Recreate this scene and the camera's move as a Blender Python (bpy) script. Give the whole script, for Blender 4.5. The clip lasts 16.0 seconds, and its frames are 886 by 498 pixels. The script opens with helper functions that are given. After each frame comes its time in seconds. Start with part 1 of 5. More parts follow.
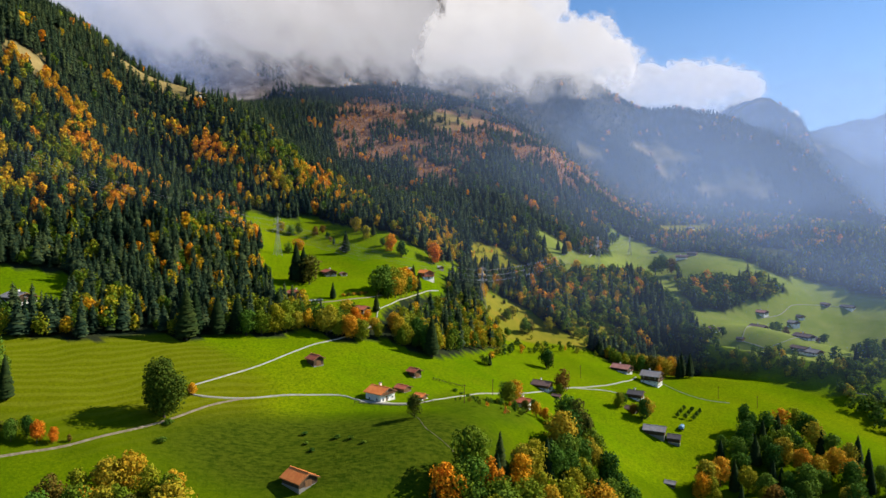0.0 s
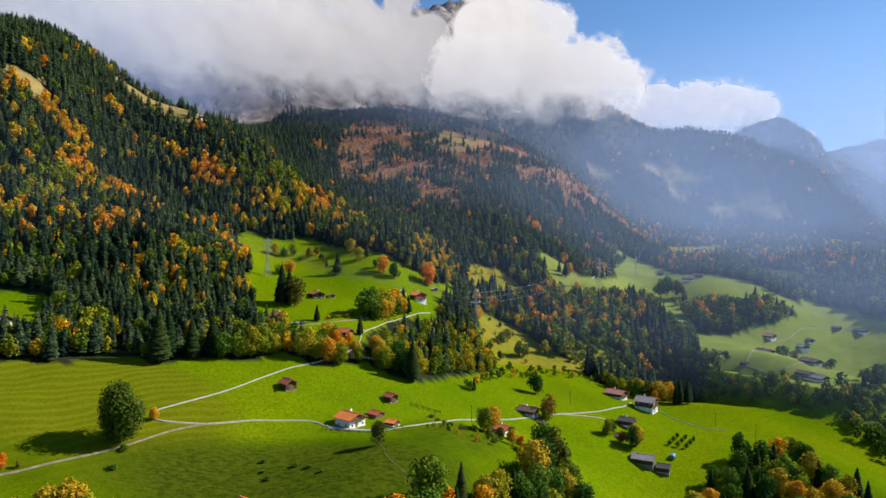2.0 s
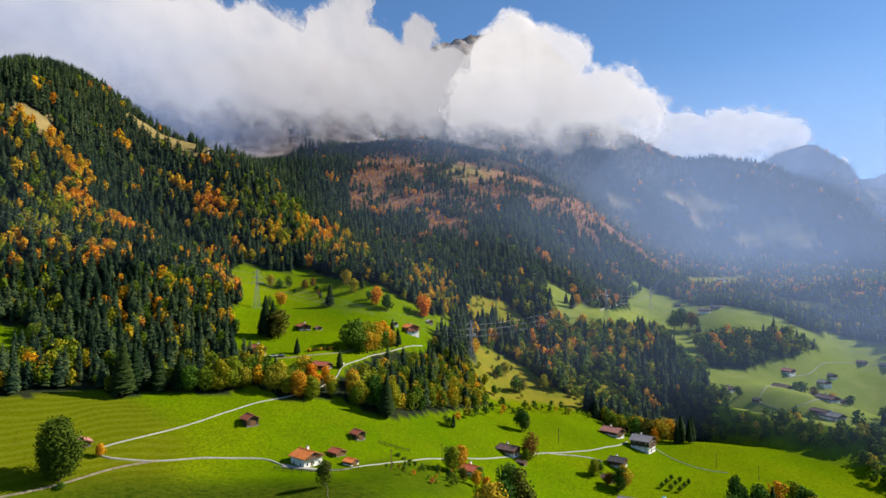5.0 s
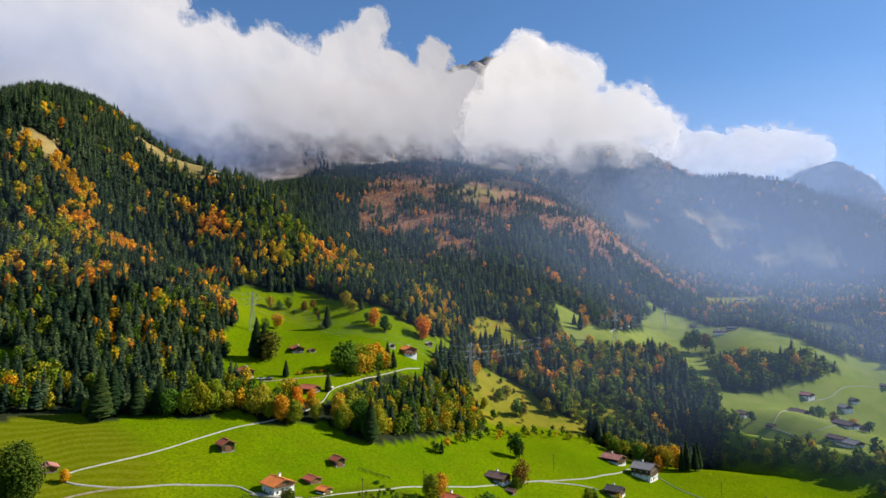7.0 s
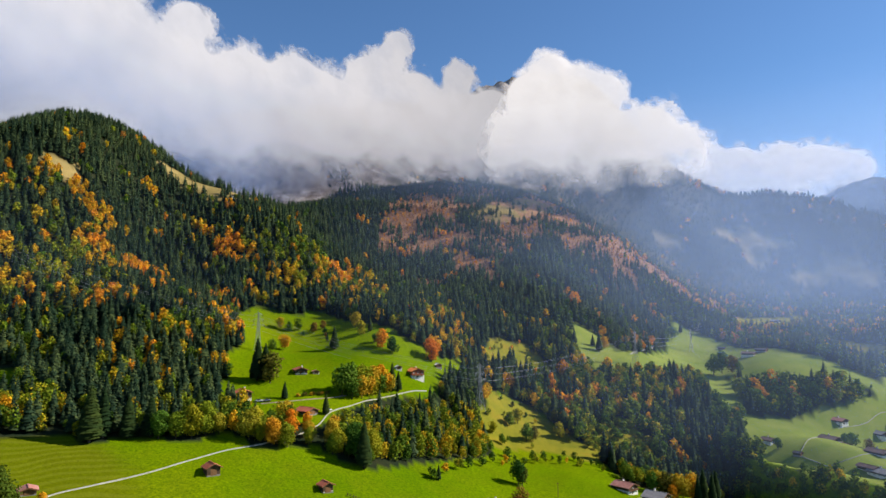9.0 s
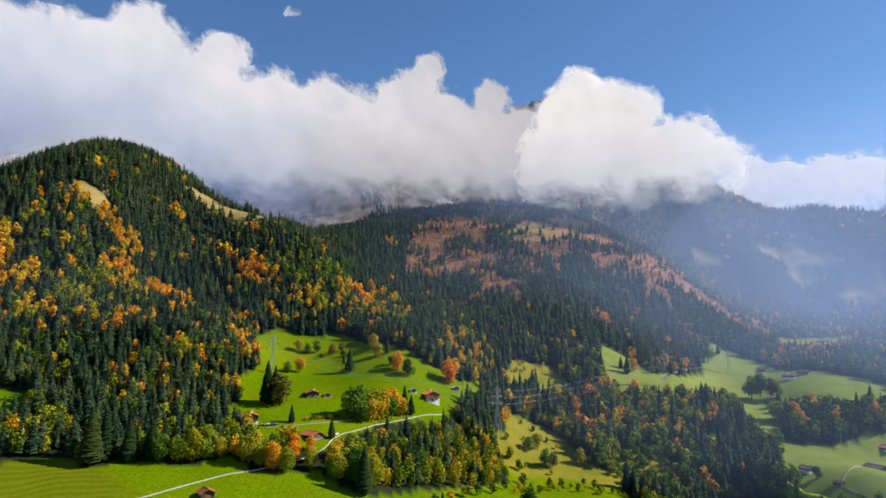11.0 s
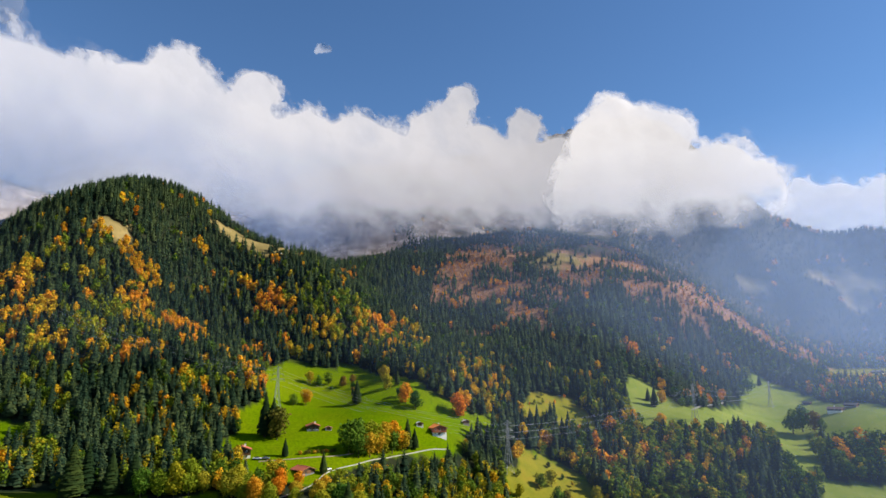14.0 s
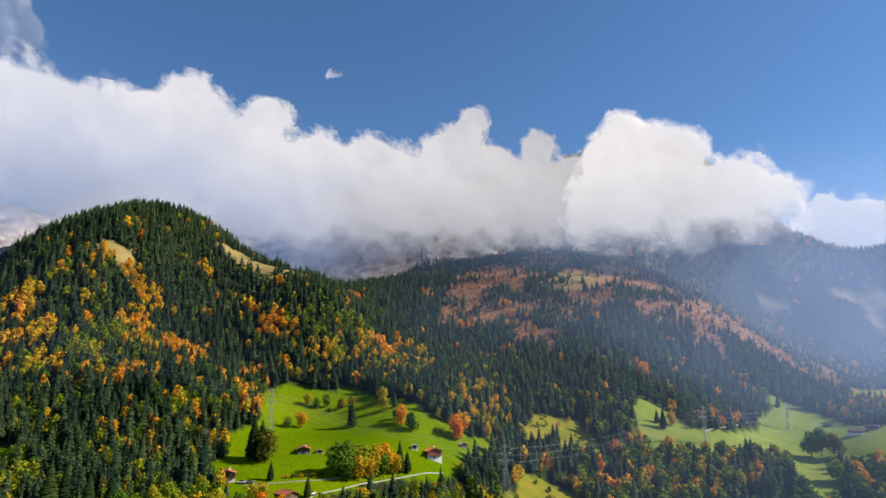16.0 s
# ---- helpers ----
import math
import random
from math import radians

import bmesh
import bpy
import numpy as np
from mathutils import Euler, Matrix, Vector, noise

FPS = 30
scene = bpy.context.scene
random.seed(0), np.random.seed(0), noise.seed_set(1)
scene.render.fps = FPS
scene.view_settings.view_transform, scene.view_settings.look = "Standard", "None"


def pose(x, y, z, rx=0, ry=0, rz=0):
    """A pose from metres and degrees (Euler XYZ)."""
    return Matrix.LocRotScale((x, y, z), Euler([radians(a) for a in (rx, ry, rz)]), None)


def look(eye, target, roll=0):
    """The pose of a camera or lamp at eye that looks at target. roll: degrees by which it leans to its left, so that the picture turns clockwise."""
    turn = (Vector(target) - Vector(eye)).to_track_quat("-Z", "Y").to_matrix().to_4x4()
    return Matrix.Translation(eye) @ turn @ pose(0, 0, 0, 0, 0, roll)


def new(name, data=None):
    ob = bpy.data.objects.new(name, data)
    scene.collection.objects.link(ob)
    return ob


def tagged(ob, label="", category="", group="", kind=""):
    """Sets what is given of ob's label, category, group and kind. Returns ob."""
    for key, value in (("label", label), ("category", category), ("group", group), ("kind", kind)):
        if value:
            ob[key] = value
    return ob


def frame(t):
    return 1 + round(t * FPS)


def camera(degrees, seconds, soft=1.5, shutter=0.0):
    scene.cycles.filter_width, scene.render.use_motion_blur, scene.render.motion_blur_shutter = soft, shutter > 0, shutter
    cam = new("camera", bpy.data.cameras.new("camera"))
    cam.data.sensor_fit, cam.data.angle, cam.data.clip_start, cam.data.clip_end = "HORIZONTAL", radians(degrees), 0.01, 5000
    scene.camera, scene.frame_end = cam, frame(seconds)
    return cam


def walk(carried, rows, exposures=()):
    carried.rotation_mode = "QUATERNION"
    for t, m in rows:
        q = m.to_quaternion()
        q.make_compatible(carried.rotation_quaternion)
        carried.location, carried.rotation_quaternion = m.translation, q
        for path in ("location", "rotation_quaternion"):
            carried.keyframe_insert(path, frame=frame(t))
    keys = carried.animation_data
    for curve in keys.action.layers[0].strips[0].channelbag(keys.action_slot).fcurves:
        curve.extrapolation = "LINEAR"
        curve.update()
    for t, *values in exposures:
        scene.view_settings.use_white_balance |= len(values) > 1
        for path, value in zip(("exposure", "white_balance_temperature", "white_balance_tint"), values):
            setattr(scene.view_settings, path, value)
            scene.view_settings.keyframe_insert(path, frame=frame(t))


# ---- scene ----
cam = camera(69.38, 16.0)
walk(cam, [
    (0, look((0.00, -0.00, 110.00), (-0.00, 99.94, 106.51), 0.45)),
    (0.5, look((4.68, 1.31, 110.11), (4.02, 101.27, 107.48), 0.41)),
    (1, look((9.38, 2.70, 110.06), (8.07, 102.67, 108.26), 0.42)),
    (1.5, look((14.12, 4.42, 110.04), (12.05, 104.39, 109.07), 0.42)),
    (2, look((18.73, 6.27, 110.08), (15.86, 106.23, 109.92), 0.43)),
    (2.5, look((23.33, 8.14, 110.13), (19.67, 108.07, 110.77), 0.41)),
    (3, look((28.00, 9.82, 110.16), (23.55, 109.71, 111.63), 0.38)),
    (3.5, look((32.83, 11.48, 110.12), (27.59, 111.31, 112.47), 0.31)),
    (4, look((37.63, 12.95, 109.94), (31.47, 112.71, 113.10), 0.31)),
    (6.5, look((60.40, 23.60, 109.79), (49.61, 122.75, 117.02), 0.08)),
    (7, look((64.80, 26.01, 109.65), (53.01, 124.99, 117.71), 0.07)),
    (7.5, look((69.09, 28.41, 109.52), (56.12, 127.17, 118.36), 0.07)),
    (8, look((73.44, 30.88, 109.36), (59.16, 129.38, 119.06), 0.06)),
    (8.5, look((77.80, 33.35, 109.23), (62.18, 131.56, 119.76), 0.04)),
    (9, look((82.20, 35.98, 109.14), (65.18, 133.86, 120.50), -0.00)),
    (11.5, look((104.21, 49.27, 109.20), (79.27, 144.87, 124.68), -0.22)),
    (12, look((108.29, 52.27, 109.12), (82.08, 147.40, 125.39), -0.23)),
    (12.5, look((112.33, 55.28, 108.99), (84.99, 149.94, 126.07), -0.28)),
    (13, look((116.33, 58.29, 108.72), (87.91, 152.47, 126.67), -0.31)),
    (13.5, look((120.28, 61.39, 108.39), (90.84, 155.10, 127.18), -0.39)),
    (14, look((124.26, 64.59, 108.00), (93.86, 157.81, 127.63), -0.38)),
    (14.5, look((128.19, 67.83, 107.65), (96.99, 160.58, 128.21), -0.45)),
    (15, look((132.08, 70.96, 107.21), (100.08, 163.25, 128.62), -0.48)),
    (15.5, look((136.00, 74.12, 106.75), (103.24, 165.94, 129.05), -0.52)),
    (16, look((140.01, 77.34, 106.17), (106.47, 168.65, 129.33), -0.61)),
])

# ---- daylight ----
SUN_AZIMUTH, SUN_HEIGHT = radians(70), radians(34)
world = bpy.data.worlds.new("world")
scene.world = world
world.use_nodes = True
sky = world.node_tree.nodes.new("ShaderNodeTexSky")
sky.sky_type, sky.sun_disc = "NISHITA", False
sky.sun_elevation, sky.sun_rotation = SUN_HEIGHT, SUN_AZIMUTH
sky.altitude, sky.air_density, sky.dust_density, sky.ozone_density = 900, 1.0, 0.3, 5.0
world.node_tree.nodes["Background"].inputs[1].default_value = 0.092
rich = world.node_tree.nodes.new("ShaderNodeHueSaturation")
rich.inputs["Saturation"].default_value = 1.08
world.node_tree.links.new(sky.outputs[0], rich.inputs["Color"])
world.node_tree.links.new(rich.outputs[0], world.node_tree.nodes["Background"].inputs[0])
sun = new("sun", bpy.data.lights.new("sun", "SUN"))
sun.data.energy, sun.data.angle, sun.data.color = 5.0, radians(0.55), (1.0, 0.93, 0.81)
toward = Vector((math.sin(SUN_AZIMUTH) * math.cos(SUN_HEIGHT), math.cos(SUN_AZIMUTH) * math.cos(SUN_HEIGHT), math.sin(SUN_HEIGHT)))
sun.matrix_world = look(toward * 900, (0, 0, 0))
scene.view_settings.exposure = 0.64


# ---- making things ----
def link_mesh(name, verts, faces, material, parent=None, smooth=False):
    me = bpy.data.meshes.new(name)
    me.from_pydata([tuple(v) for v in verts], [], [tuple(f) for f in faces])
    me.materials.append(material)
    if smooth:
        me.polygons.foreach_set("use_smooth", [True] * len(me.polygons))
    me.update()
    ob = new(name, me)
    ob.parent = parent
    return ob


def part(name, bm, material, parent, label=""):
    me = bpy.data.meshes.new(name)
    bm.to_mesh(me)
    bm.free()
    me.materials.append(material)
    ob = new(name, me)
    ob.parent = parent
    return tagged(ob, label)


class Nodes:
    """A node material, with short calls."""

    def __init__(self, name, rough=0.8, spec=0.2):
        self.mat = bpy.data.materials.new(name)
        self.mat.use_nodes = True
        self.tree = self.mat.node_tree
        self.bsdf = self.tree.nodes["Principled BSDF"]
        self.bsdf.inputs["Roughness"].default_value = rough
        self.bsdf.inputs["Specular IOR Level"].default_value = spec

    def add(self, kind, **values):
        n = self.tree.nodes.new("ShaderNode" + kind)
        for key, value in values.items():
            if key in n.inputs:
                n.inputs[key].default_value = value
        return n

    def join(self, a, b):
        self.tree.links.new(a, b)

    def where(self):
        return self.add("TexCoord").outputs["Object"]

    def noise(self, scale, detail=4.0, rough=0.55, at=None, stretch=None):
        n = self.add("TexNoise", Scale=scale, Detail=detail, Roughness=rough)
        at = at or self.where()
        if stretch:
            m = self.add("Mapping")
            m.inputs["Scale"].default_value = stretch
            self.join(at, m.inputs["Vector"])
            at = m.outputs[0]
        self.join(at, n.inputs["Vector"])
        return n.outputs["Fac"]

    def ramp(self, fac, *stops):
        r = self.add("ValToRGB")
        e = r.color_ramp.elements
        while len(e) < len(stops):
            e.new(0.5)
        for k, (pos, col) in enumerate(stops):
            e[k].position = pos
            e[k].color = (*col, 1) if len(col) == 3 else col
        self.join(fac, r.inputs[0])
        return r.outputs[0]

    def mix(self, fac, a, b, how="MIX"):
        m = self.tree.nodes.new("ShaderNodeMix")
        m.data_type, m.blend_type = "RGBA", how
        for sock, value in ((m.inputs[0], fac), (m.inputs[6], a), (m.inputs[7], b)):
            if isinstance(value, (int, float)):
                sock.default_value = value
            elif isinstance(value, tuple):
                sock.default_value = (*value, 1)
            else:
                self.join(value, sock)
        return m.outputs[2]

    def math(self, how, a, b=0.0, c=0.0):
        m = self.tree.nodes.new("ShaderNodeMath")
        m.operation = how
        for sock, value in zip(m.inputs, (a, b, c)):
            if isinstance(value, (int, float)):
                sock.default_value = value
            else:
                self.join(value, sock)
        return m.outputs[0]

    def attribute(self, name):
        n = self.add("Attribute")
        n.attribute_name = name
        return n.outputs["Fac"]

    def colour(self, socket):
        self.join(socket, self.bsdf.inputs["Base Color"])
        return self

    def bump(self, height, strength=0.4, distance=0.1):
        b = self.add("Bump", Strength=strength, Distance=distance)
        self.join(height, b.inputs["Height"])
        self.join(b.outputs[0], self.bsdf.inputs["Normal"])
        return self


# ---- the lie of the land ----
class Land:
    """A tilted slope with swells and hollows: each has a centre, a height, two half-widths and a turn."""

    def __init__(self, level, east, north):
        self.level, self.east, self.north, self.swells = level, east, north, []

    def swell(self, x, y, height, wide, long, turn):
        self.swells.append((x, y, height, wide, long, math.cos(turn), math.sin(turn)))

    def smooth(self, x, y):
        z = self.level + self.east * x + self.north * y
        for cx, cy, h, a, b, c, s in self.swells:
            u, v = (x - cx) * c + (y - cy) * s, (y - cy) * c - (x - cx) * s
            z = z + h * np.exp(-0.5 * ((u / a) ** 2 + (v / b) ** 2))
        return z


land = Land(29.1528, -0.03402, 0.23484)
land.swell(19.7, 229.1, 31.44, 29.9, 56.3, -0.7142)
land.swell(58.3, 426.4, -97.50, 118.0, 82.0, -0.9453)
land.swell(-82.9, 487.4, 131.17, 277.8, 84.4, -0.4359)
land.swell(289.4, 424.8, -78.22, 359.0, 1200.6, -1.0876)
land.swell(-137.4, 513.5, -50.77, 129.6, 56.9, -0.4863)
land.swell(-112.5, 520.7, -110.78, 93.6, 55.9, -1.5080)
land.swell(139.1, 528.2, 121.19, 134.1, 54.1, 1.2472)
land.swell(193.1, 523.5, -99.34, 75.4, 225.4, -1.1520)
land.swell(273.0, 510.5, 103.97, 89.0, 57.1, -0.8169)
land.swell(-230.0, 563.4, 119.55, 160.0, 83.6, -0.4706)
land.swell(-257.1, 555.4, -236.66, 64.9, 84.0, 0.6939)
land.swell(-300.4, 550.4, 96.44, 66.7, 118.2, -0.6425)
land.swell(192.9, 630.0, -149.94, 72.3, 253.4, -0.2971)
land.swell(345.6, 591.2, -146.40, 67.7, 226.6, -0.2410)
land.swell(334.1, 629.4, 114.08, 71.8, 97.2, -0.0333)
land.swell(563.6, 444.4, -87.25, 671.7, 213.3, 0.8686)
land.swell(-303.5, 694.9, -22.90, 302.8, 109.5, -0.1902)
land.swell(-418.9, 719.6, 64.06, 243.4, 91.7, 0.8606)
land.swell(510.3, 946.2, -85.62, 111.8, 345.9, 0.7309)
land.swell(-530.6, 987.3, -138.31, 231.6, 522.9, 1.1190)
land.swell(554.5, 1033.4, 82.93, 122.7, 396.5, 0.6330)
land.swell(290.1, -1147.7, 254.93, 426.6, 1202.6, -1.2732)
land.swell(520.6, 1212.2, -133.08, 139.0, 488.4, 1.2089)
land.swell(571.3, 1204.6, -42.30, 140.8, 280.3, 1.0940)
land.swell(-96.1, 1332.3, -197.57, 242.6, 531.5, 1.1845)
land.swell(827.9, 1163.7, 194.39, 150.1, 527.5, 0.6532)
land.swell(763.1, 1258.4, -337.30, 483.7, 204.5, 0.6948)
land.swell(432.0, 1600.6, -63.78, 177.4, 544.9, 1.4056)
land.swell(758.8, 1493.0, 364.44, 609.1, 177.6, 1.0966)
land.swell(658.5, 1618.9, -154.93, 186.5, 386.4, 0.1330)
land.swell(-342.1, 1758.6, 328.43, 496.7, 779.0, 0.8757)
land.swell(-1688.3, -641.3, 375.15, 721.3, 1201.7, -0.0765)
land.swell(631.2, 1702.0, -266.98, 193.9, 291.1, 0.1314)
land.swell(243.4, 1903.6, 123.03, 209.2, 705.4, -0.1783)
land.swell(2399.9, 1729.2, -318.59, 438.1, 1139.8, 1.2816)
land.swell(1058.1, 3175.2, -262.12, 362.8, 827.6, -1.1820)
land.swell(-560.0, 1290.0, 125.0, 640.0, 110.0, 0.67)
land.swell(188.0, 440.0, 18.0, 32.0, 26.0, 0.0)


def lattice(ix, iy, seed):
    h = np.sin(ix * 127.1 + iy * 311.7 + seed * 74.7) * 43758.5453
    return h - np.floor(h)


def rough(x, y, size, seed=0):
    """Smooth random values from 0 to 1, with lumps of the given size in metres."""
    u, v = np.asarray(x, float) / size, np.asarray(y, float) / size
    iu, iv = np.floor(u), np.floor(v)
    a, b = u - iu, v - iv
    a, b = a * a * (3 - 2 * a), b * b * (3 - 2 * b)
    low = lattice(iu, iv, seed) * (1 - a) + lattice(iu + 1, iv, seed) * a
    high = lattice(iu, iv + 1, seed) * (1 - a) + lattice(iu + 1, iv + 1, seed) * a
    return low * (1 - b) + high * b


def crags(x, y):
    """Gullies and ribs of the high mountain, from 0 to 1."""
    return sum(k * (1 - np.abs(2 * rough(x + 0.3 * y, y * 0.55, s, s) - 1)) for k, s in ((0.55, 170), (0.28, 75), (0.17, 32)))


PASTURES = ((456, 1331, 52, 13), (490, 1318, 34, 11), (453, 1290, 24, 16), (572, 1269, 62, 18), (614, 1243, 38, 12), (420, 1346, 30, 9), (520, 1245, 30, 10), (300, 1300, 26, 12))


TERRACE = ((120, 570), (185, 545), (196, 522), (206, 497), (226, 469), (247, 460), (257, 452), (272, 449), (290, 452), (330, 470), (400, 520))


def terrace(x, y):
    """The valley shelf, with a steep bank down to the gully."""
    ex, ey = np.array(TERRACE, float).T
    short = np.interp(x, ex, ey) - y
    shelf = 19.0 + 0.07 * (y - 476) - 0.03 * (x - 243)
    near_edge = np.clip((60 + short) / 40, 0, 1) * np.clip((x - 150) / 50, 0, 1) * np.clip((400 - x) / 60, 0, 1)
    return shelf - 1.15 * np.maximum(short, 0) - 60 * (1 - near_edge)


def far_cover(x, y):
    """How wooded the far mountain is, from 0 to 1: dark woods with pastures among them."""
    cover = rough(x, y, 150, 51) * 0.45 + rough(x, y, 55, 52) * 0.35 + rough(x, y, 20, 53) * 0.20 + 0.28
    for cx, cy, wide_, deep_ in PASTURES:
        cover = cover - 0.50 * np.exp(-((x - cx) / wide_) ** 2 - ((y - cy) / deep_) ** 2)
    return np.clip((cover - 0.44) * 14, 0, 1)


def far_crests(x, y, z):
    """The jagged crests of the two mountains at the valley's end, by bearing."""
    r, b = np.hypot(x - 60, y - 30), np.degrees(np.arctan2(x - 60, y - 30))
    tooth = 34 * (rough(x, y, 85, 64) - 0.5) + 16 * (rough(x, y, 30, 65) - 0.5)
    middle = 109 + (np.interp(b, (20, 23, 25.9, 27.9, 29.1, 31.2, 33.7), (470, 462, 435, 380, 295, 216, 150)) - 109) * r / 1950
    last = 109 + (np.interp(b, (20, 23.5, 27.6, 29.8, 32, 33.8, 40), (450, 453, 467, 487, 507, 522, 520)) - 109) * r / 2900
    crest = middle + (last - middle) * np.clip((r - 2450) / 250, 0, 1) + tooth
    low = 0.5 * (z + crest - np.sqrt((z - crest) ** 2 + 60.0))
    spur = 26 * np.exp(-((r - 1500) / 130) ** 2) * np.clip((b - 13) / 5, 0, 1) * np.clip((31 - b) / 4, 0, 1)
    return z + (low - z) * np.clip((r - 1620) / 120, 0, 1) * np.clip((b - 14) / 6, 0, 1) * np.clip((60 - b) / 8, 0, 1) + spur


def ground(x, y):
    """The height of the ground at plan points."""
    x, y = np.asarray(x, float), np.asarray(y, float)
    z = land.smooth(x, y)
    bank = terrace(x, y)
    z = 0.5 * (z + bank + np.sqrt((z - bank) ** 2 + 6.0))
    z = far_crests(x, y, z)
    far = np.hypot(x - 60, y - 30)
    high = np.clip((far - 1120) / 300, 0, 1)
    wild = np.clip((far - 330) / 200, 0, 1)
    z = z + high * 70 * (crags(x, y) - 0.5) + wild * (1 - high) * 5 * (rough(x, y, 45, 5) - 0.5) + 0.8 * (rough(x, y, 13, 9) - 0.5)
    return z


def inside(corners, x, y):
    """Whether plan points lie within a closed outline."""
    x, y = np.asarray(x, float), np.asarray(y, float)
    hit = np.zeros(x.shape, bool)
    for (ax, ay), (bx, by) in zip(corners, corners[1:] + corners[:1]):
        if ay != by:
            hit ^= ((ay > y) != (by > y)) & (x < (bx - ax) * (y - ay) / (by - ay) + ax)
    return hit


# Open land: the rest carries wood.
MAIN_MEADOW = [(-260, 225), (-188, 252), (-166, 264), (-151, 270), (-143, 277), (-131, 289), (-115, 286), (-102, 301), (-84, 304), (-69, 321), (-48, 315),
               (-30, 330), (-18, 328), (-6, 327), (12, 352), (36, 400), (44, 440), (30, 479), (34, 522), (48, 531), (71, 529), (91, 509), (113, 478),
               (124, 448), (150, 452), (172, 466), (188, 458), (210, 440), (240, 430), (262, 420), (296, 422), (330, 410), (420, 300), (300, -400), (-400, -400)]
VALLEY_MEADOW = [(222, 574), (231, 603), (274, 611), (303, 630), (350, 655), (382, 700), (410, 690), (440, 660), (470, 638), (430, 580), (392, 548),
                 (330, 476), (290, 457), (272, 454), (258, 456), (247, 465), (228, 474), (214, 498), (216, 536)]
BRIDGE_MEADOW = [(96, 660), (101, 690), (128, 680), (146, 662), (163, 683), (179, 727), (195, 757), (224, 866), (270, 840), (310, 740), (330, 690), (306, 655), (268, 650), (243, 680),
                 (228, 690), (214, 655), (205, 640), (172, 618), (146, 604), (111, 590), (100, 618)]
FAR_FIELD = [(318, 960), (390, 1040), (440, 1060), (430, 1000), (360, 920), (314, 898)]
SIDE_FIELD = [(405, 885), (440, 830), (424, 742), (385, 770)]
FARM_MEADOW = [(-159, 492), (-161, 522), (-131, 535), (-111, 552), (-54, 520), (-24, 505), (-4, 510), (14, 525), (12, 505), (5, 490), (0, 455), (-20, 425),
               (-30, 386), (-36, 352), (-62, 340), (-78, 350), (-104, 364), (-106, 393), (-125, 410), (-125, 444)]
RIB_MEADOW = [(24, 560), (25, 592), (56, 616), (64, 608), (87, 587), (91, 566), (71, 572), (43, 570), (31, 552)]
RIB_SLOPE = [(34, 522), (48, 529), (71, 527), (91, 507), (112, 485), (105, 470), (87, 474), (61, 465), (44, 452), (30, 479)]
GULLY = [(172, 468), (192, 492), (212, 500), (228, 473), (247, 464), (258, 455), (272, 453), (290, 456), (335, 476), (350, 440), (330, 408), (262, 416), (210, 430), (172, 450)]
BUSHY_CLEARING = [(102, 517), (132, 541), (151, 527), (141, 498), (113, 483), (98, 495)]
HOUSE_GLADE = [(-233, 320), (-210, 330), (-190, 328), (-181, 313), (-172, 292), (-190, 276), (-240, 290)]
HILL_GLADE = [(-340, 474), (-333, 496), (-318, 520), (-309, 500), (-318, 478)]
MEADOW_LINK = [(212, 598), (208, 648), (217, 697), (232, 705), (242, 675), (247, 650), (235, 604), (222, 592)]
GROVE_MEADOW = [(300, 745), (324, 718), (342, 692), (384, 686), (358, 622), (350, 640), (362, 668), (322, 664), (300, 690)]
SADDLE = [(-335, 632), (-325, 670), (-285, 692), (-235, 678), (-222, 650), (-245, 622), (-290, 626)]
PLATEAU = [(-40, 940), (-12, 1000), (60, 1115), (92, 1085), (55, 965), (4, 908)]
BROWN_SLOPE = [(160, 985), (234, 1180), (349, 1120), (345, 1040), (300, 985), (262, 962), (211, 962)]
BROWN_BROW = [(-162, 962), (-81, 1000), (-28, 860), (-60, 800), (-115, 790)]
GREEN = [MAIN_MEADOW, VALLEY_MEADOW, BRIDGE_MEADOW, MEADOW_LINK, GROVE_MEADOW, FARM_MEADOW, HOUSE_GLADE, GULLY]
DRY = [FAR_FIELD, SIDE_FIELD, RIB_MEADOW, RIB_SLOPE]
TAN = [HILL_GLADE, SADDLE, PLATEAU]
SCRUB = [BROWN_SLOPE, BROWN_BROW]


def any_of(outlines, x, y):
    return np.any([inside(o, x, y) for o in outlines], 0)


def scrub_cover(x, y):
    """Where the upper slopes carry rusty scrub instead of spruce, from 0 to 1."""
    on = any_of(SCRUB, x + 60 * (rough(x, y, 40, 3) - 0.5), y + 60 * (rough(x, y, 40, 4) - 0.5))
    lump = rough(x + 0.4 * y, y, 75, 41) * 0.34 + rough(x, y, 26, 42) * 0.36 + rough(x, y, 13, 43) * 0.30
    on = on | ((y > 720) & (x > -150) & (x < 190) & (lump + np.clip((y - 820) / 600, -0.1, 0.12) > 0.585))
    return on * 1.0


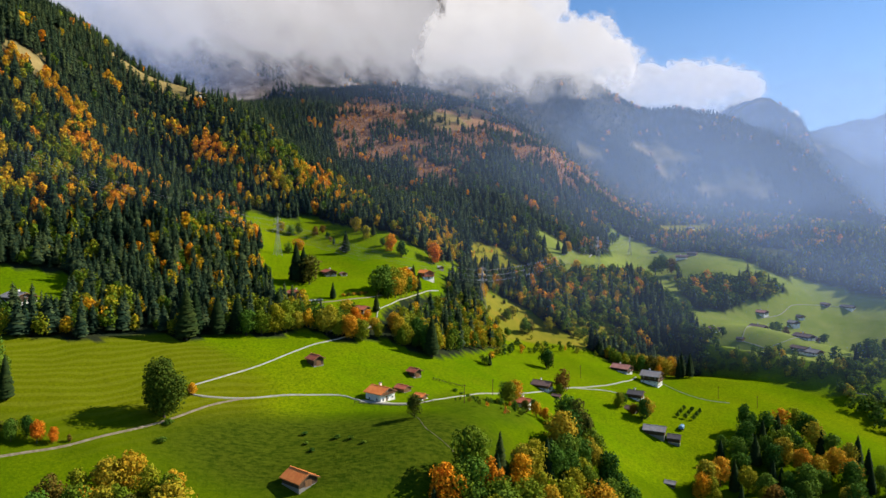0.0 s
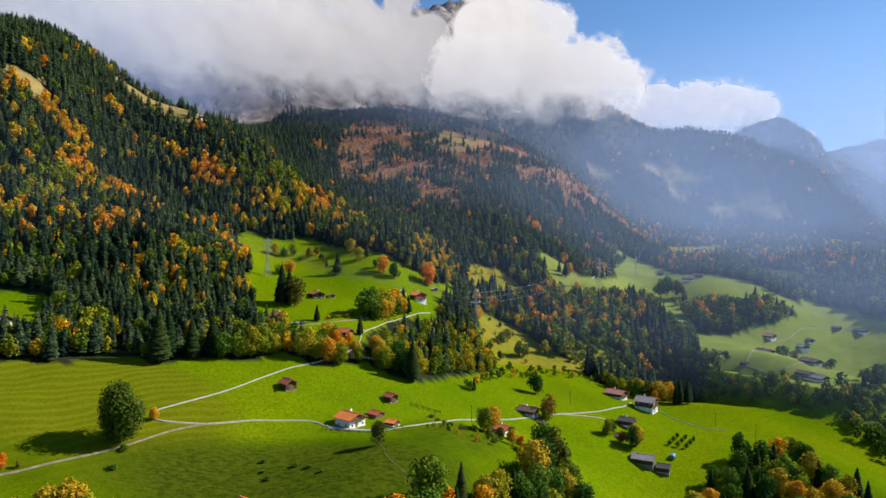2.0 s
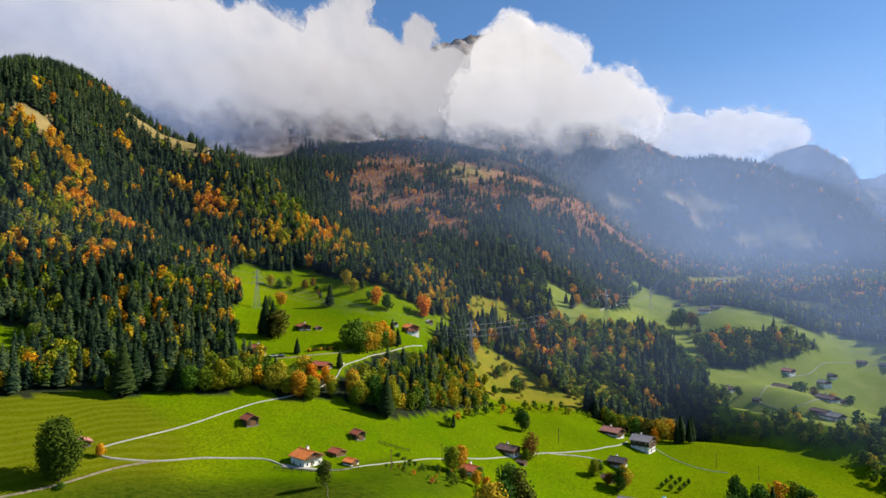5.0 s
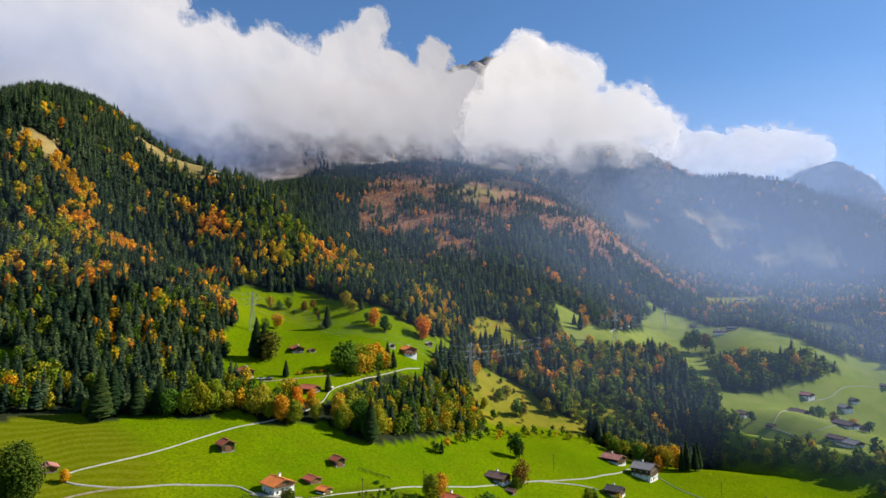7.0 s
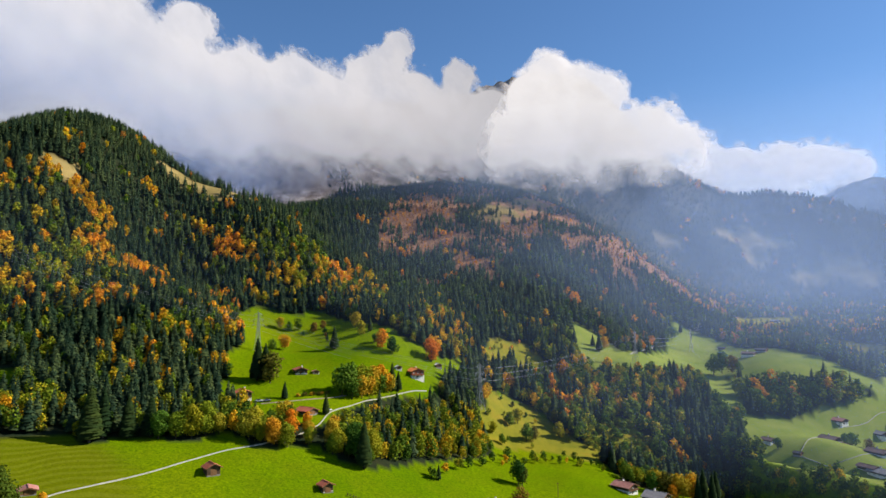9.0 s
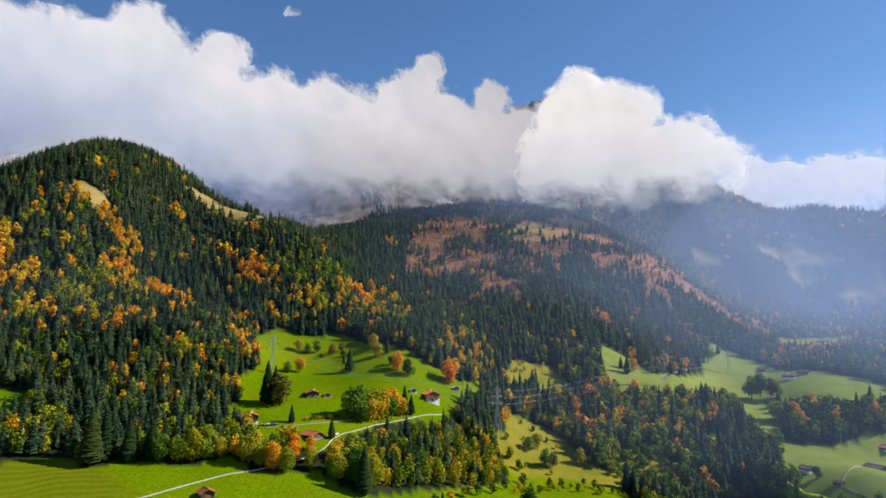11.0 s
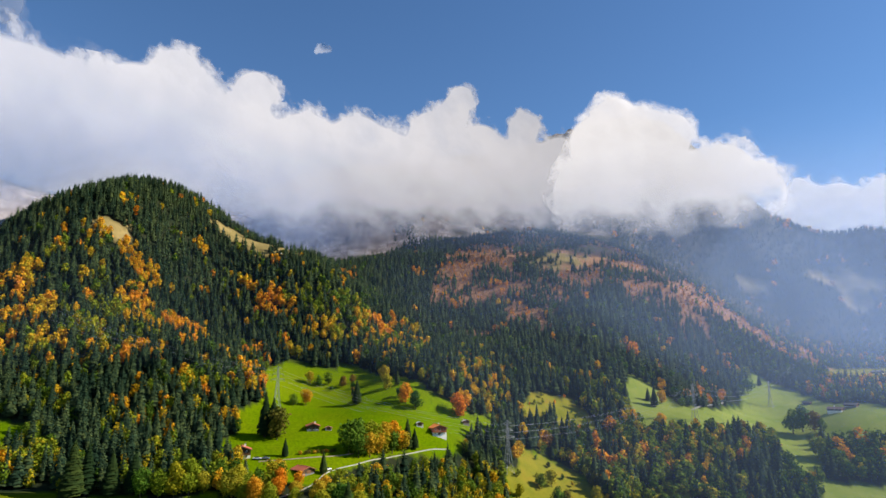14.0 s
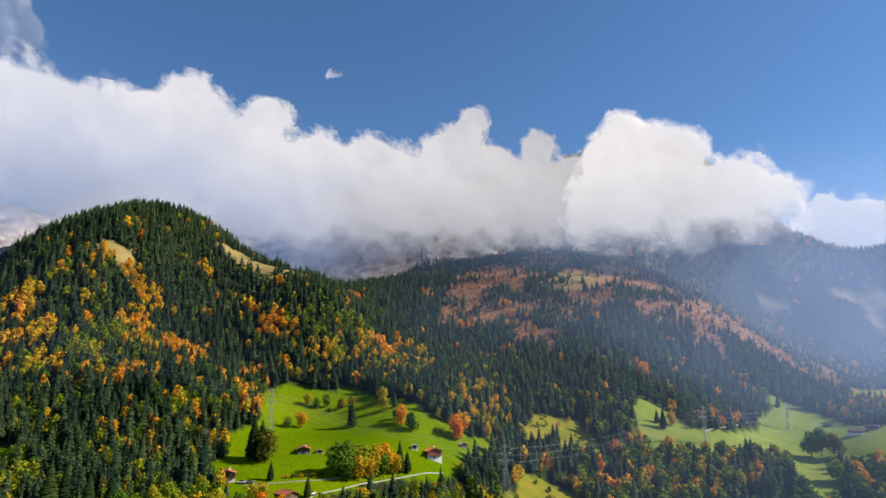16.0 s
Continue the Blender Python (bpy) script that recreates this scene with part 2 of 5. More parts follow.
# ---- the ground sheet ----
def fast_mesh(name, verts, tris, material, smooth=False, tint=None):
    """A mesh from arrays of points and triangles or quads."""
    me = bpy.data.meshes.new(name)
    n = tris.shape[1]
    me.vertices.add(len(verts))
    me.vertices.foreach_set("co", np.ascontiguousarray(verts, np.float32).ravel())
    me.loops.add(tris.size)
    me.loops.foreach_set("vertex_index", np.ascontiguousarray(tris, np.int32).ravel())
    me.polygons.add(len(tris))
    me.polygons.foreach_set("loop_start", np.arange(0, tris.size, n, dtype=np.int32))
    if smooth:
        me.polygons.foreach_set("use_smooth", np.ones(len(tris), bool))
    for key, values in (tint or {}).items():
        me.attributes.new(key, "FLOAT", "POINT").data.foreach_set("value", np.ascontiguousarray(values, np.float32).ravel())
    me.update(calc_edges=True)
    me.validate()
    me.materials.append(material)
    return me


m = Nodes("meadow_ground", 1.0, 0.0)
at = m.where()
big, mid, fine = m.noise(0.012, 3, 0.5, at), m.noise(0.07, 4, 0.6, at), m.noise(0.9, 5, 0.65, at)
lush = m.ramp(big, (0.30, (0.080, 0.150, 0.001)), (0.50, (0.134, 0.205, 0.001)), (0.68, (0.190, 0.228, 0.002)))
lush = m.mix(m.ramp(mid, (0.42, (0, 0, 0)), (0.75, (0.75, 0.75, 0.75))), lush, (0.140, 0.172, 0.003))
lush = m.mix(m.ramp(fine, (0.35, (0.8, 0.8, 0.8)), (0.62, (0, 0, 0))), lush, (0.05, 0.095, 0.002))
turned = m.add("Mapping")
turned.inputs["Rotation"].default_value = (0, 0, radians(-38))
m.join(at, turned.inputs["Vector"])
swath = m.add("TexWave", Scale=0.06, Distortion=16.0, Detail=2.0)
swath.inputs["Detail Scale"].default_value = 0.35
swath.bands_direction = "Y"
m.join(turned.outputs[0], swath.inputs["Vector"])
tuft = m.ramp(m.noise(0.22, 6, 0.72, at, (1, 1.8, 1)), (0.52, (0, 0, 0)), (0.70, (0.45, 0.45, 0.45)))
lush = m.mix(tuft, lush, (0.060, 0.105, 0.002))
lush = m.mix(m.math("MULTIPLY", m.attribute("mown"), 3.4), lush, (0.092, 0.096, 0.003))
lush = m.mix(m.math("MULTIPLY", m.ramp(swath.outputs["Fac"], (0.35, (0, 0, 0)), (0.85, (1, 1, 1))), m.attribute("mown")), lush, (0.21, 0.22, 0.022))
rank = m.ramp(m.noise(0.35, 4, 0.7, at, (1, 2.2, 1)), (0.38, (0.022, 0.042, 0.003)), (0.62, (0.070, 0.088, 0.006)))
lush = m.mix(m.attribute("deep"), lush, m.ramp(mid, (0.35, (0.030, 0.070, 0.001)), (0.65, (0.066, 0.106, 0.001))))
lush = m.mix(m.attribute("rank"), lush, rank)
# part of the valley haze is put into this paler green
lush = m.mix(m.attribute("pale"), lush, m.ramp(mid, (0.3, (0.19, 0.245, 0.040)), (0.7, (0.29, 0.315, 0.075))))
dry = m.ramp(mid, (0.3, (0.140, 0.150, 0.014)), (0.55, (0.205, 0.185, 0.018)), (0.75, (0.25, 0.165, 0.022)))
# woodland floor kept near-black, darkening the gaps between trees
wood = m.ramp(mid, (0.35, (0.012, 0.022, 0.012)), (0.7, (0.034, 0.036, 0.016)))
brown = m.ramp(m.noise(0.13, 6, 0.72, at), (0.3, (0.17, 0.105, 0.055)), (0.5, (0.30, 0.15, 0.078)), (0.7, (0.36, 0.21, 0.125)))
alp = m.ramp(m.noise(0.018, 5, 0.6, at), (0.36, (0.16, 0.13, 0.055)), (0.52, (0.33, 0.25, 0.13)), (0.68, (0.20, 0.16, 0.07)))
stone = m.ramp(m.noise(0.05, 6, 0.7, at, (1, 1, 0.35)), (0.36, (0.17, 0.14, 0.12)), (0.52, (0.36, 0.30, 0.27)), (0.66, (0.55, 0.50, 0.47)))
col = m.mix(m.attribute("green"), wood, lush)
col = m.mix(m.attribute("dry"), col, dry)
tan = m.ramp(mid, (0.3, (0.17, 0.135, 0.045)), (0.7, (0.30, 0.22, 0.085)))
col = m.mix(m.attribute("tan"), col, tan)
col = m.mix(m.attribute("scrub"), col, brown)
col = m.mix(m.attribute("alp"), col, alp)
col = m.mix(m.attribute("far_wood"), col, wood)
col = m.mix(m.attribute("rock"), col, stone)
m.colour(col)
m.bump(m.math("ADD", m.noise(0.7, 5, 0.65, at), m.noise(0.12, 3, 0.5, at)), 0.5, 0.5)
GROUND = m.mat

front = np.radians(np.arange(-52, 62.01, 0.35))
back = np.radians(np.arange(66, 306, 4.0))
turns = np.concatenate([front, back])
rings = np.concatenate([(0.02, 4, 8), 12 * 1.0155 ** np.arange(0, 390)])
aa, rr = np.meshgrid(turns, rings, indexing="ij")
gx, gy = 60 + rr * np.sin(aa), 30 + rr * np.cos(aa)
gz = ground(gx, gy)
nt, nr = gx.shape
ids = np.arange(nt * nr).reshape(nt, nr)
after = np.roll(ids, -1, 0)
quads = np.stack([ids[:, :-1], after[:, :-1], after[:, 1:], ids[:, 1:]], -1).reshape(-1, 4)[:, ::-1]
wobx, woby = gx + 5 * (rough(gx, gy, 9, 3) - 0.5), gy + 5 * (rough(gx, gy, 9, 4) - 0.5)
alp_w = np.clip((rr - 1120) / 160, 0, 1)
steep = np.abs(np.gradient(gz, axis=1) / np.gradient(rr, axis=1))
rock_w = np.clip((rr - 1080) / 80, 0, 1) * np.clip((steep + 0.5 * (rough(gx, gy, 38, 61) - 0.5) - 0.34) / 0.2, 0, 1) * np.clip((gz - 285) / 50, 0, 1) * np.clip((150 - gx) / 200, 0.15, 1)
tint = {
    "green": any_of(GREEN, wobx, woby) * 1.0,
    "dry": any_of(tuple(DRY) + (BUSHY_CLEARING,), wobx, woby) * 1.0,
    "tan": any_of(TAN, wobx, woby) * 1.0,
    "scrub": scrub_cover(gx, gy) * 0.85,
    "alp": alp_w,
    "rock": rock_w,
    # valley meadows, paled to imitate brighter, hazier air
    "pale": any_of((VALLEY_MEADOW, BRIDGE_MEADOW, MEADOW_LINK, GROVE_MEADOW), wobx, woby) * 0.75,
    "far_wood": alp_w * far_cover(gx, gy) * 0.95,
    "mown": np.clip(1 - np.hypot((gx + 135) / 75, (gy - 240) / 55), 0, 0.20),
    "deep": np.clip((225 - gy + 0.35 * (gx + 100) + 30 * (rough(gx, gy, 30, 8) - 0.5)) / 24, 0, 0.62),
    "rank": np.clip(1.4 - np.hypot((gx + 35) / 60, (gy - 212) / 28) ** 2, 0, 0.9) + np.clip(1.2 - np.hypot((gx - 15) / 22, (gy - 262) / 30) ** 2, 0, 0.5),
}
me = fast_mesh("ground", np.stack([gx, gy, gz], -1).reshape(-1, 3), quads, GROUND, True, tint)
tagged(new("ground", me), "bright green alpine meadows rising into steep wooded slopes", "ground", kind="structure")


# ---- roads ----
m = Nodes("pale_road", 0.9, 0.2)
m.colour(m.ramp(m.noise(0.8, 5, 0.65), (0.3, (0.24, 0.23, 0.18)), (0.7, (0.40, 0.38, 0.31))))
m.bump(m.noise(6.0, 4, 0.7), 0.3, 0.05)
ROAD = m.mat
m = Nodes("earth_track", 0.95, 0.1)
m.colour(m.ramp(m.noise(0.8, 5, 0.65), (0.3, (0.13, 0.10, 0.06)), (0.7, (0.30, 0.25, 0.17))))
TRACK = m.mat


def curve_through(points, step=2.0):
    """Plan points along a smooth line through the given ones."""
    p = [np.array(q, float) for q in points]
    p = [2 * p[0] - p[1]] + p + [2 * p[-1] - p[-2]]
    out = []
    for a, b, c, d in zip(p, p[1:], p[2:], p[3:]):
        n = max(2, int(np.linalg.norm(c - b) / step))
        for t in np.arange(n) / n:
            out.append(0.5 * (2 * b + (c - a) * t + (2 * a - 5 * b + 4 * c - d) * t * t + (3 * b - a - 3 * c + d) * t ** 3))
    return np.array(out + [p[-2]])


def road(name, label, points, width, material=ROAD):
    """A slightly raised carriageway that follows the ground, with shoulders that run into the turf."""
    c = curve_through(points)
    way = np.gradient(c, axis=0)
    side = np.stack([way[:, 1], -way[:, 0]], -1) / np.linalg.norm(way, axis=1)[:, None]
    half = width * 0.25 * (1 + 0.10 * np.sin(np.arange(len(c)) * 1.7))[:, None]
    rows = [c - side * (half + 0.08), c - side * half, c, c + side * half, c + side * (half + 0.08)]
    z0 = ground(c[:, 0], c[:, 1])
    lift = (-0.7, 0.30, 0.36, 0.30, -0.7) if width > 0.5 else (-0.3, 0.06, 0.08, 0.06, -0.3)
    v = np.stack([np.column_stack([r, np.maximum(ground(r[:, 0], r[:, 1]), z0 - 0.6) + h]) for r, h in zip(rows, lift)], 1)
    i = np.arange(len(c) * 5).reshape(-1, 5)
    quads_ = np.stack([i[:-1, :-1], i[:-1, 1:], i[1:, 1:], i[1:, :-1]], -1).reshape(-1, 4)
    me = fast_mesh(name, v.reshape(-1, 3), quads_, material, True)
    return tagged(new(name, me), label, "road", kind="structure")


road("road", "narrow pale lane across the meadow", [(-150, 172), (-137, 182), (-119, 195), (-107, 207), (-96, 219), (-86, 234), (-76, 244)], 1.5, TRACK)
road("road", "narrow pale lane past the white farmhouse", [(-97, 243), (-95, 240), (-90, 239.5), (-76, 244), (-59, 254), (-42, 261), (-33, 258), (-21, 256), (-10, 257), (2, 273), (18, 296),
     (42, 322), (68, 350), (92, 370), (115, 394), (127, 415)], 1.4)
road("road", "narrow pale lane climbing to the forest edge", [(-97, 243), (-95.5, 247), (-88, 258), (-75, 280), (-65, 300), (-57, 311), (-50, 320), (-42, 334), (-37, 352), (-37, 371), (-32, 388), (-23, 416), (-12, 446), (-3, 463)], 1.05)
road("road", "short pale drive to the dark-roofed house", [(72, 354), (86, 361), (99, 366), (104, 366)], 1.1)
road("road", "pale lane below the grey-roofed house", [(138, 422), (142, 414), (148, 402), (155, 394), (163, 389.5), (176, 388)], 0.9)
road("road", "pale farm lane between valley houses", [(244, 521), (250, 506), (254, 497), (268, 498), (287, 508)], 0.75)
road("road", "pale farm lane between valley houses", [(245, 521), (258, 540), (270, 556), (284, 574)], 0.75)
road("road", "pale farm lane between valley houses", [(304, 608), (330, 622), (352, 640), (384, 650), (412, 647)], 0.7)
road("road", "pale lane cut across the gully", [(262, 438), (272, 434), (283, 430), (300, 427)], 0.9)
road("road", "pale road on an embankment below the wood", [(150, 655), (158, 681), (170, 715), (184, 745)], 2.6)
road("track", "trodden earth track across the pasture", [(-12, 239), (-8, 228), (-5, 219), (4, 209)], 0.3, TRACK)
road("track", "faint grassy track to the farm", [(-72, 360), (-62, 368), (-50, 382), (-38, 400)], 1.2, TRACK)


road("yard", "pale gravel yard beside the white farmhouse", [(-33, 257.5), (-27, 256.5), (-20, 256), (-14, 257)], 6.0)


# ---- houses and barns ----
def plaster(name, colour):
    m = Nodes(name, 0.85, 0.25)
    dark = tuple(c * 0.82 for c in colour)
    m.colour(m.ramp(m.noise(0.7, 5, 0.6), (0.3, dark), (0.6, colour)))
    m.bump(m.noise(9.0, 4, 0.7), 0.25, 0.03)
    return m.mat


def boards(name, dark, light):
    m = Nodes(name, 0.8, 0.2)
    grain = m.noise(1.0, 5, 0.65, None, (5, 5, 0.4))
    m.colour(m.ramp(grain, (0.3, dark), (0.7, light)))
    m.bump(grain, 0.5, 0.04)
    return m.mat


def tiles(name, dark, light):
    m = Nodes(name, 0.75, 0.3)
    rows = m.add("TexWave", Scale=1.2, Distortion=0.6, Detail=2.0)
    m.join(m.where(), rows.inputs["Vector"])
    patchy = m.noise(0.5, 5, 0.65)
    m.colour(m.mix(m.math("MULTIPLY", rows.outputs["Fac"], 0.3), m.ramp(patchy, (0.3, dark), (0.7, light)), dark))
    m.bump(rows.outputs["Fac"], 0.4, 0.06)
    return m.mat


WHITE, CREAM, STONE = plaster("white_plaster", (0.80, 0.77, 0.70)), plaster("cream_plaster", (0.62, 0.56, 0.46)), plaster("stone_plinth", (0.20, 0.19, 0.17))
RED_WOOD = boards("red_brown_boards", (0.22, 0.06, 0.03), (0.40, 0.12, 0.06))
DARK_WOOD, BROWN_WOOD = boards("dark_boards", (0.035, 0.022, 0.013), (0.10, 0.062, 0.035)), boards("brown_boards", (0.10, 0.05, 0.022), (0.22, 0.115, 0.05))
ROOFS = {
    "orange": tiles("orange_tiles", (0.72, 0.17, 0.035), (0.88, 0.30, 0.07)),
    "red": tiles("red_tiles", (0.36, 0.085, 0.04), (0.52, 0.15, 0.08)),
    "pink": tiles("pinkish_tiles", (0.34, 0.13, 0.10), (0.52, 0.24, 0.19)),
    "brown": tiles("brown_tiles", (0.10, 0.06, 0.05), (0.20, 0.12, 0.10)),
    "grey": tiles("grey_slates", (0.17, 0.155, 0.16), (0.31, 0.29, 0.29)),
    "dark": tiles("dark_slates", (0.045, 0.04, 0.045), (0.10, 0.085, 0.085)),
    "pale": tiles("pale_sheet", (0.50, 0.50, 0.50), (0.68, 0.67, 0.66)),
}
m = Nodes("window_glass", 0.08, 0.5)
m.bsdf.inputs["Base Color"].default_value = (0.03, 0.035, 0.045, 1)
GLASS = m.mat
m = Nodes("painted_frame", 0.5, 0.3)
m.colour(m.ramp(m.noise(2.0), (0.3, (0.62, 0.60, 0.55)), (0.7, (0.78, 0.76, 0.71))))
FRAME = m.mat
m = Nodes("blue_tarpaulin", 0.5, 0.3)
m.colour(m.ramp(m.noise(1.5), (0.3, (0.05, 0.16, 0.28)), (0.7, (0.12, 0.28, 0.42))))
BLUE = m.mat
m = Nodes("galvanised_steel", 0.5, 0.4)
m.bsdf.inputs["Metallic"].default_value = 0.6
m.colour(m.ramp(m.noise(0.8), (0.3, (0.20, 0.21, 0.22)), (0.7, (0.31, 0.32, 0.33))))
STEEL = m.mat


def box(bm, x0, x1, y0, y1, z0, z1):
    bmesh.ops.create_cube(bm, size=1, matrix=Matrix.Translation(((x0 + x1) / 2, (y0 + y1) / 2, (z0 + z1) / 2)) @ Matrix.Diagonal((x1 - x0, y1 - y0, z1 - z0, 1)))


def boxes(*sizes):
    bm = bmesh.new()
    for s in sizes:
        box(bm, *s)
    return bm


def prism(profile, x0, x1):
    """A profile of (y, z) points, drawn out along x."""
    bm = bmesh.new()
    a = [bm.verts.new((x0, y, z)) for y, z in profile]
    b = [bm.verts.new((x1, y, z)) for y, z in profile]
    n = len(profile)
    for k in range(n):
        bm.faces.new((a[k], a[(k + 1) % n], b[(k + 1) % n], b[k]))
    bm.faces.new(a[::-1])
    bm.faces.new(b)
    bmesh.ops.recalc_face_normals(bm, faces=bm.faces)
    return bm


def house(name, label, category, x, y, yaw, wide, long, wall, roof, low=WHITE, up=DARK_WOOD, pitch=20, split=0.5, storeys=2, chimney=True, balcony=False, over=0.9, group="", rise=0.0):
    """A gabled house or barn. Its gable looks along yaw (degrees from +x); wide is the gable, long the ridge."""
    ob = new(name)
    wide, long, wall, over = wide * 0.82, long * 0.82, wall * 0.66, over * 0.95
    # cut into the slope: the floor lies between the heights of the middle and of the lower end
    front = float(ground(x + math.cos(radians(yaw)) * long / 2, y + math.sin(radians(yaw)) * long / 2))
    ob.matrix_world = pose(x, y, 0.5 * (float(ground(x, y)) + front) + rise - 0.3, 0, 0, yaw)
    w, l, t = wide / 2, long / 2, math.tan(radians(pitch))
    cut, top = wall * split, wall + w * t
    part("plinth", boxes((-l - 0.08, l + 0.08, -w - 0.08, w + 0.08, -3.0, 0.5)), low if split > 0.3 else STONE, ob)
    if split > 0:
        part("lower_wall", boxes((-l, l, -w, w, 0.5, cut)), low, ob)
    part("upper_wall", prism([(-w - 0.06, cut), (w + 0.06, cut), (w + 0.06, wall), (0, top), (-w - 0.06, wall)], -l - 0.06, l + 0.06), up, ob)
    ob_roof = None
    for side in (1, -1):
        e, thick = w + over, 0.28
        profile = [(0, top + 0.06), (side * e, wall - over * t + 0.06), (side * e, wall - over * t + 0.06 + thick), (0, top + 0.06 + thick)]
        ob_roof = part("roof_slope", prism(profile, -l - over, l + over), ROOFS[roof], ob)
    part("ridge_cap", boxes((-l - over, l + over, -0.16, 0.16, top + 0.26, top + 0.44)), ROOFS[roof], ob)
    for s in (1, -1):
        part("bargeboard", prism([(0, top - 0.10), (s * (w + over), wall - over * t - 0.10), (s * (w + over), wall - over * t + 0.30), (0, top + 0.30)], l + over + 0.01, l + over + 0.09), BROWN_WOOD, ob)
    if chimney:
        stack = part("chimney", boxes((-l * 0.3 - 0.4, -l * 0.3 + 0.4, 0.9, 1.7, top - 1.2, top + 1.1)), WHITE, ob)
        part("chimney_cap", boxes((-l * 0.3 - 0.5, -l * 0.3 + 0.5, 0.8, 1.8, top + 1.1, top + 1.25)), STONE, stack)
    if storeys:
        for k in range(storeys):
            z = 0.8 + k * 2.2
            n = max(2, int(wide / 2.8))
            for j in range(n):
                v = (j + 0.5) / n * wide - w
                if z + 1.2 < wall + (w - abs(v)) * t - 0.5:
                    win = part("window", boxes((l, l + 0.12, v - 0.45, v + 0.45, z, z + 1.05)), FRAME, ob)
                    part("pane", boxes((l + 0.12, l + 0.14, v - 0.34, v + 0.34, z + 0.1, z + 0.95)), GLASS, win)
            n = max(2, int(long / 3.2))
            if z + 1.2 < wall:
                for s in (1, -1):
                    for j in range(n):
                        u = (j + 0.5) / n * long - l
                        y0, y1 = sorted((s * w, s * (w + 0.12)))
                        g0, g1 = sorted((s * (w + 0.12), s * (w + 0.14)))
                        win = part("window", boxes((u - 0.42, u + 0.42, y0, y1, z, z + 1.0)), FRAME, ob)
                        part("pane", boxes((u - 0.32, u + 0.32, g0, g1, z + 0.1, z + 0.9)), GLASS, win)
        part("door", boxes((l, l + 0.1, -w * 0.15 - 0.5, -w * 0.15 + 0.5, 0.3, 2.3)), BROWN_WOOD, ob, "brown wooden door")
    else:
        part("barn_door", boxes((l, l + 0.14, -1.3, 1.3, 0.3, min(2.7, wall))), BROWN_WOOD, ob, "wide weathered plank door")
    if balcony:
        rail = part("balcony", boxes((l, l + 1.2, -w * 0.9, w * 0.9, cut - 0.05, cut + 0.12)), BROWN_WOOD, ob)
        part("railing", boxes((l + 1.12, l + 1.2, -w * 0.9, w * 0.9, cut + 0.85, cut + 0.97), *((l + 1.13, l + 1.19, v, v + 0.12, cut + 0.12, cut + 0.85) for v in np.arange(-w * 0.9, w * 0.9, 0.45))), BROWN_WOOD, rail)
    return tagged(ob, label, category, group)


FARM_GROUP = "farm buildings on the slope"
house("farmhouse", "white farmhouse with a bright orange tiled roof", "house", -25.5, 263, -36, 10.5, 10, 5.6, "orange", up=BROWN_WOOD, split=0.86, pitch=22, balcony=True, group=FARM_GROUP)
house("shed", "small white shed with an orange roof", "shed", -9, 267, -28, 5.2, 5, 2.6, "orange", split=0.5, storeys=0, chimney=False, over=0.5, group=FARM_GROUP)
house("shed", "brown wooden shed with a red roof behind the farmhouse", "shed", -17, 277, -35, 6, 6, 2.8, "red", up=BROWN_WOOD, split=0, storeys=0, chimney=False, over=0.6, group=FARM_GROUP)
house("barn", "dark wooden hay barn with a brown-red roof", "barn", -57, 285.5, -42, 6.4, 6.0, 5.2, "red", split=0.2, low=BROWN_WOOD, pitch=27, storeys=0, chimney=False, group=FARM_GROUP)
house("barn", "small dark wooden barn with a red roof", "barn", -13, 299, -42, 5.4, 5.2, 4.8, "red", split=0.25, low=CREAM, pitch=25, storeys=0, chimney=False, group=FARM_GROUP)
house("shed", "small plank shed with a faded orange roof", "shed", -104.5, 244, -45, 6, 6.5, 2.8, "pink", up=BROWN_WOOD, split=0, storeys=0, chimney=False, group=FARM_GROUP)
house("barn", "dark timber barn with a rusty orange roof", "barn", -43, 192, -38, 8.5, 9.5, 3.4, "orange", rise=0.3, split=0, low=STONE, storeys=0, chimney=False, pitch=28, over=0.7, group=FARM_GROUP)
house("cottage", "small white cottage with a red roof under a tree", "house", 37, 288, -34, 7.5, 8, 5.2, "red", split=0.8, storeys=1, group=FARM_GROUP)
house("cottage", "low cottage with a dull brown roof beside the lane", "house", 54, 341, -30, 9, 11, 5.0, "brown", split=0.5, storeys=1, up=BROWN_WOOD, group=FARM_GROUP)
house("shed", "small wooden shed beside the brown cottage", "shed", 60, 333, -30, 4, 5, 2.3, "brown", up=DARK_WOOD, split=0, storeys=0, chimney=False, over=0.4)
house("farmhouse", "long cream farmhouse with a pinkish tiled roof", "house", 119, 421, -38, 11, 13, 6.0, "pink", split=0.55, balcony=True, group=FARM_GROUP)
house("farmhouse", "tall white chalet with a grey slate roof and balconies", "house", 134, 406, -32, 14, 13, 10.5, "grey", split=0.55, storeys=3, balcony=True, group=FARM_GROUP)
house("cottage", "dark-roofed wooden cottage by the drive", "house", 112, 366, -30, 9, 9, 5.4, "dark", split=0.4, storeys=1, group=FARM_GROUP)
house("shed", "brown wooden shed among garden trees", "shed", 104, 347, -45, 6, 7, 2.8, "brown", split=0, storeys=0, chimney=False)
house("barn", "long low barn with a grey slate roof", "barn", 110, 327, -24, 9.5, 12, 4.6, "grey", rise=1.0, split=0.3, low=STONE, storeys=0, chimney=False, over=0.8, group=FARM_GROUP)
house("barn", "low barn annexe with a dark roof", "barn", 119, 324, -24, 8, 7, 4.0, "dark", rise=0.6, split=0.3, low=CREAM, storeys=0, chimney=False, over=0.5)
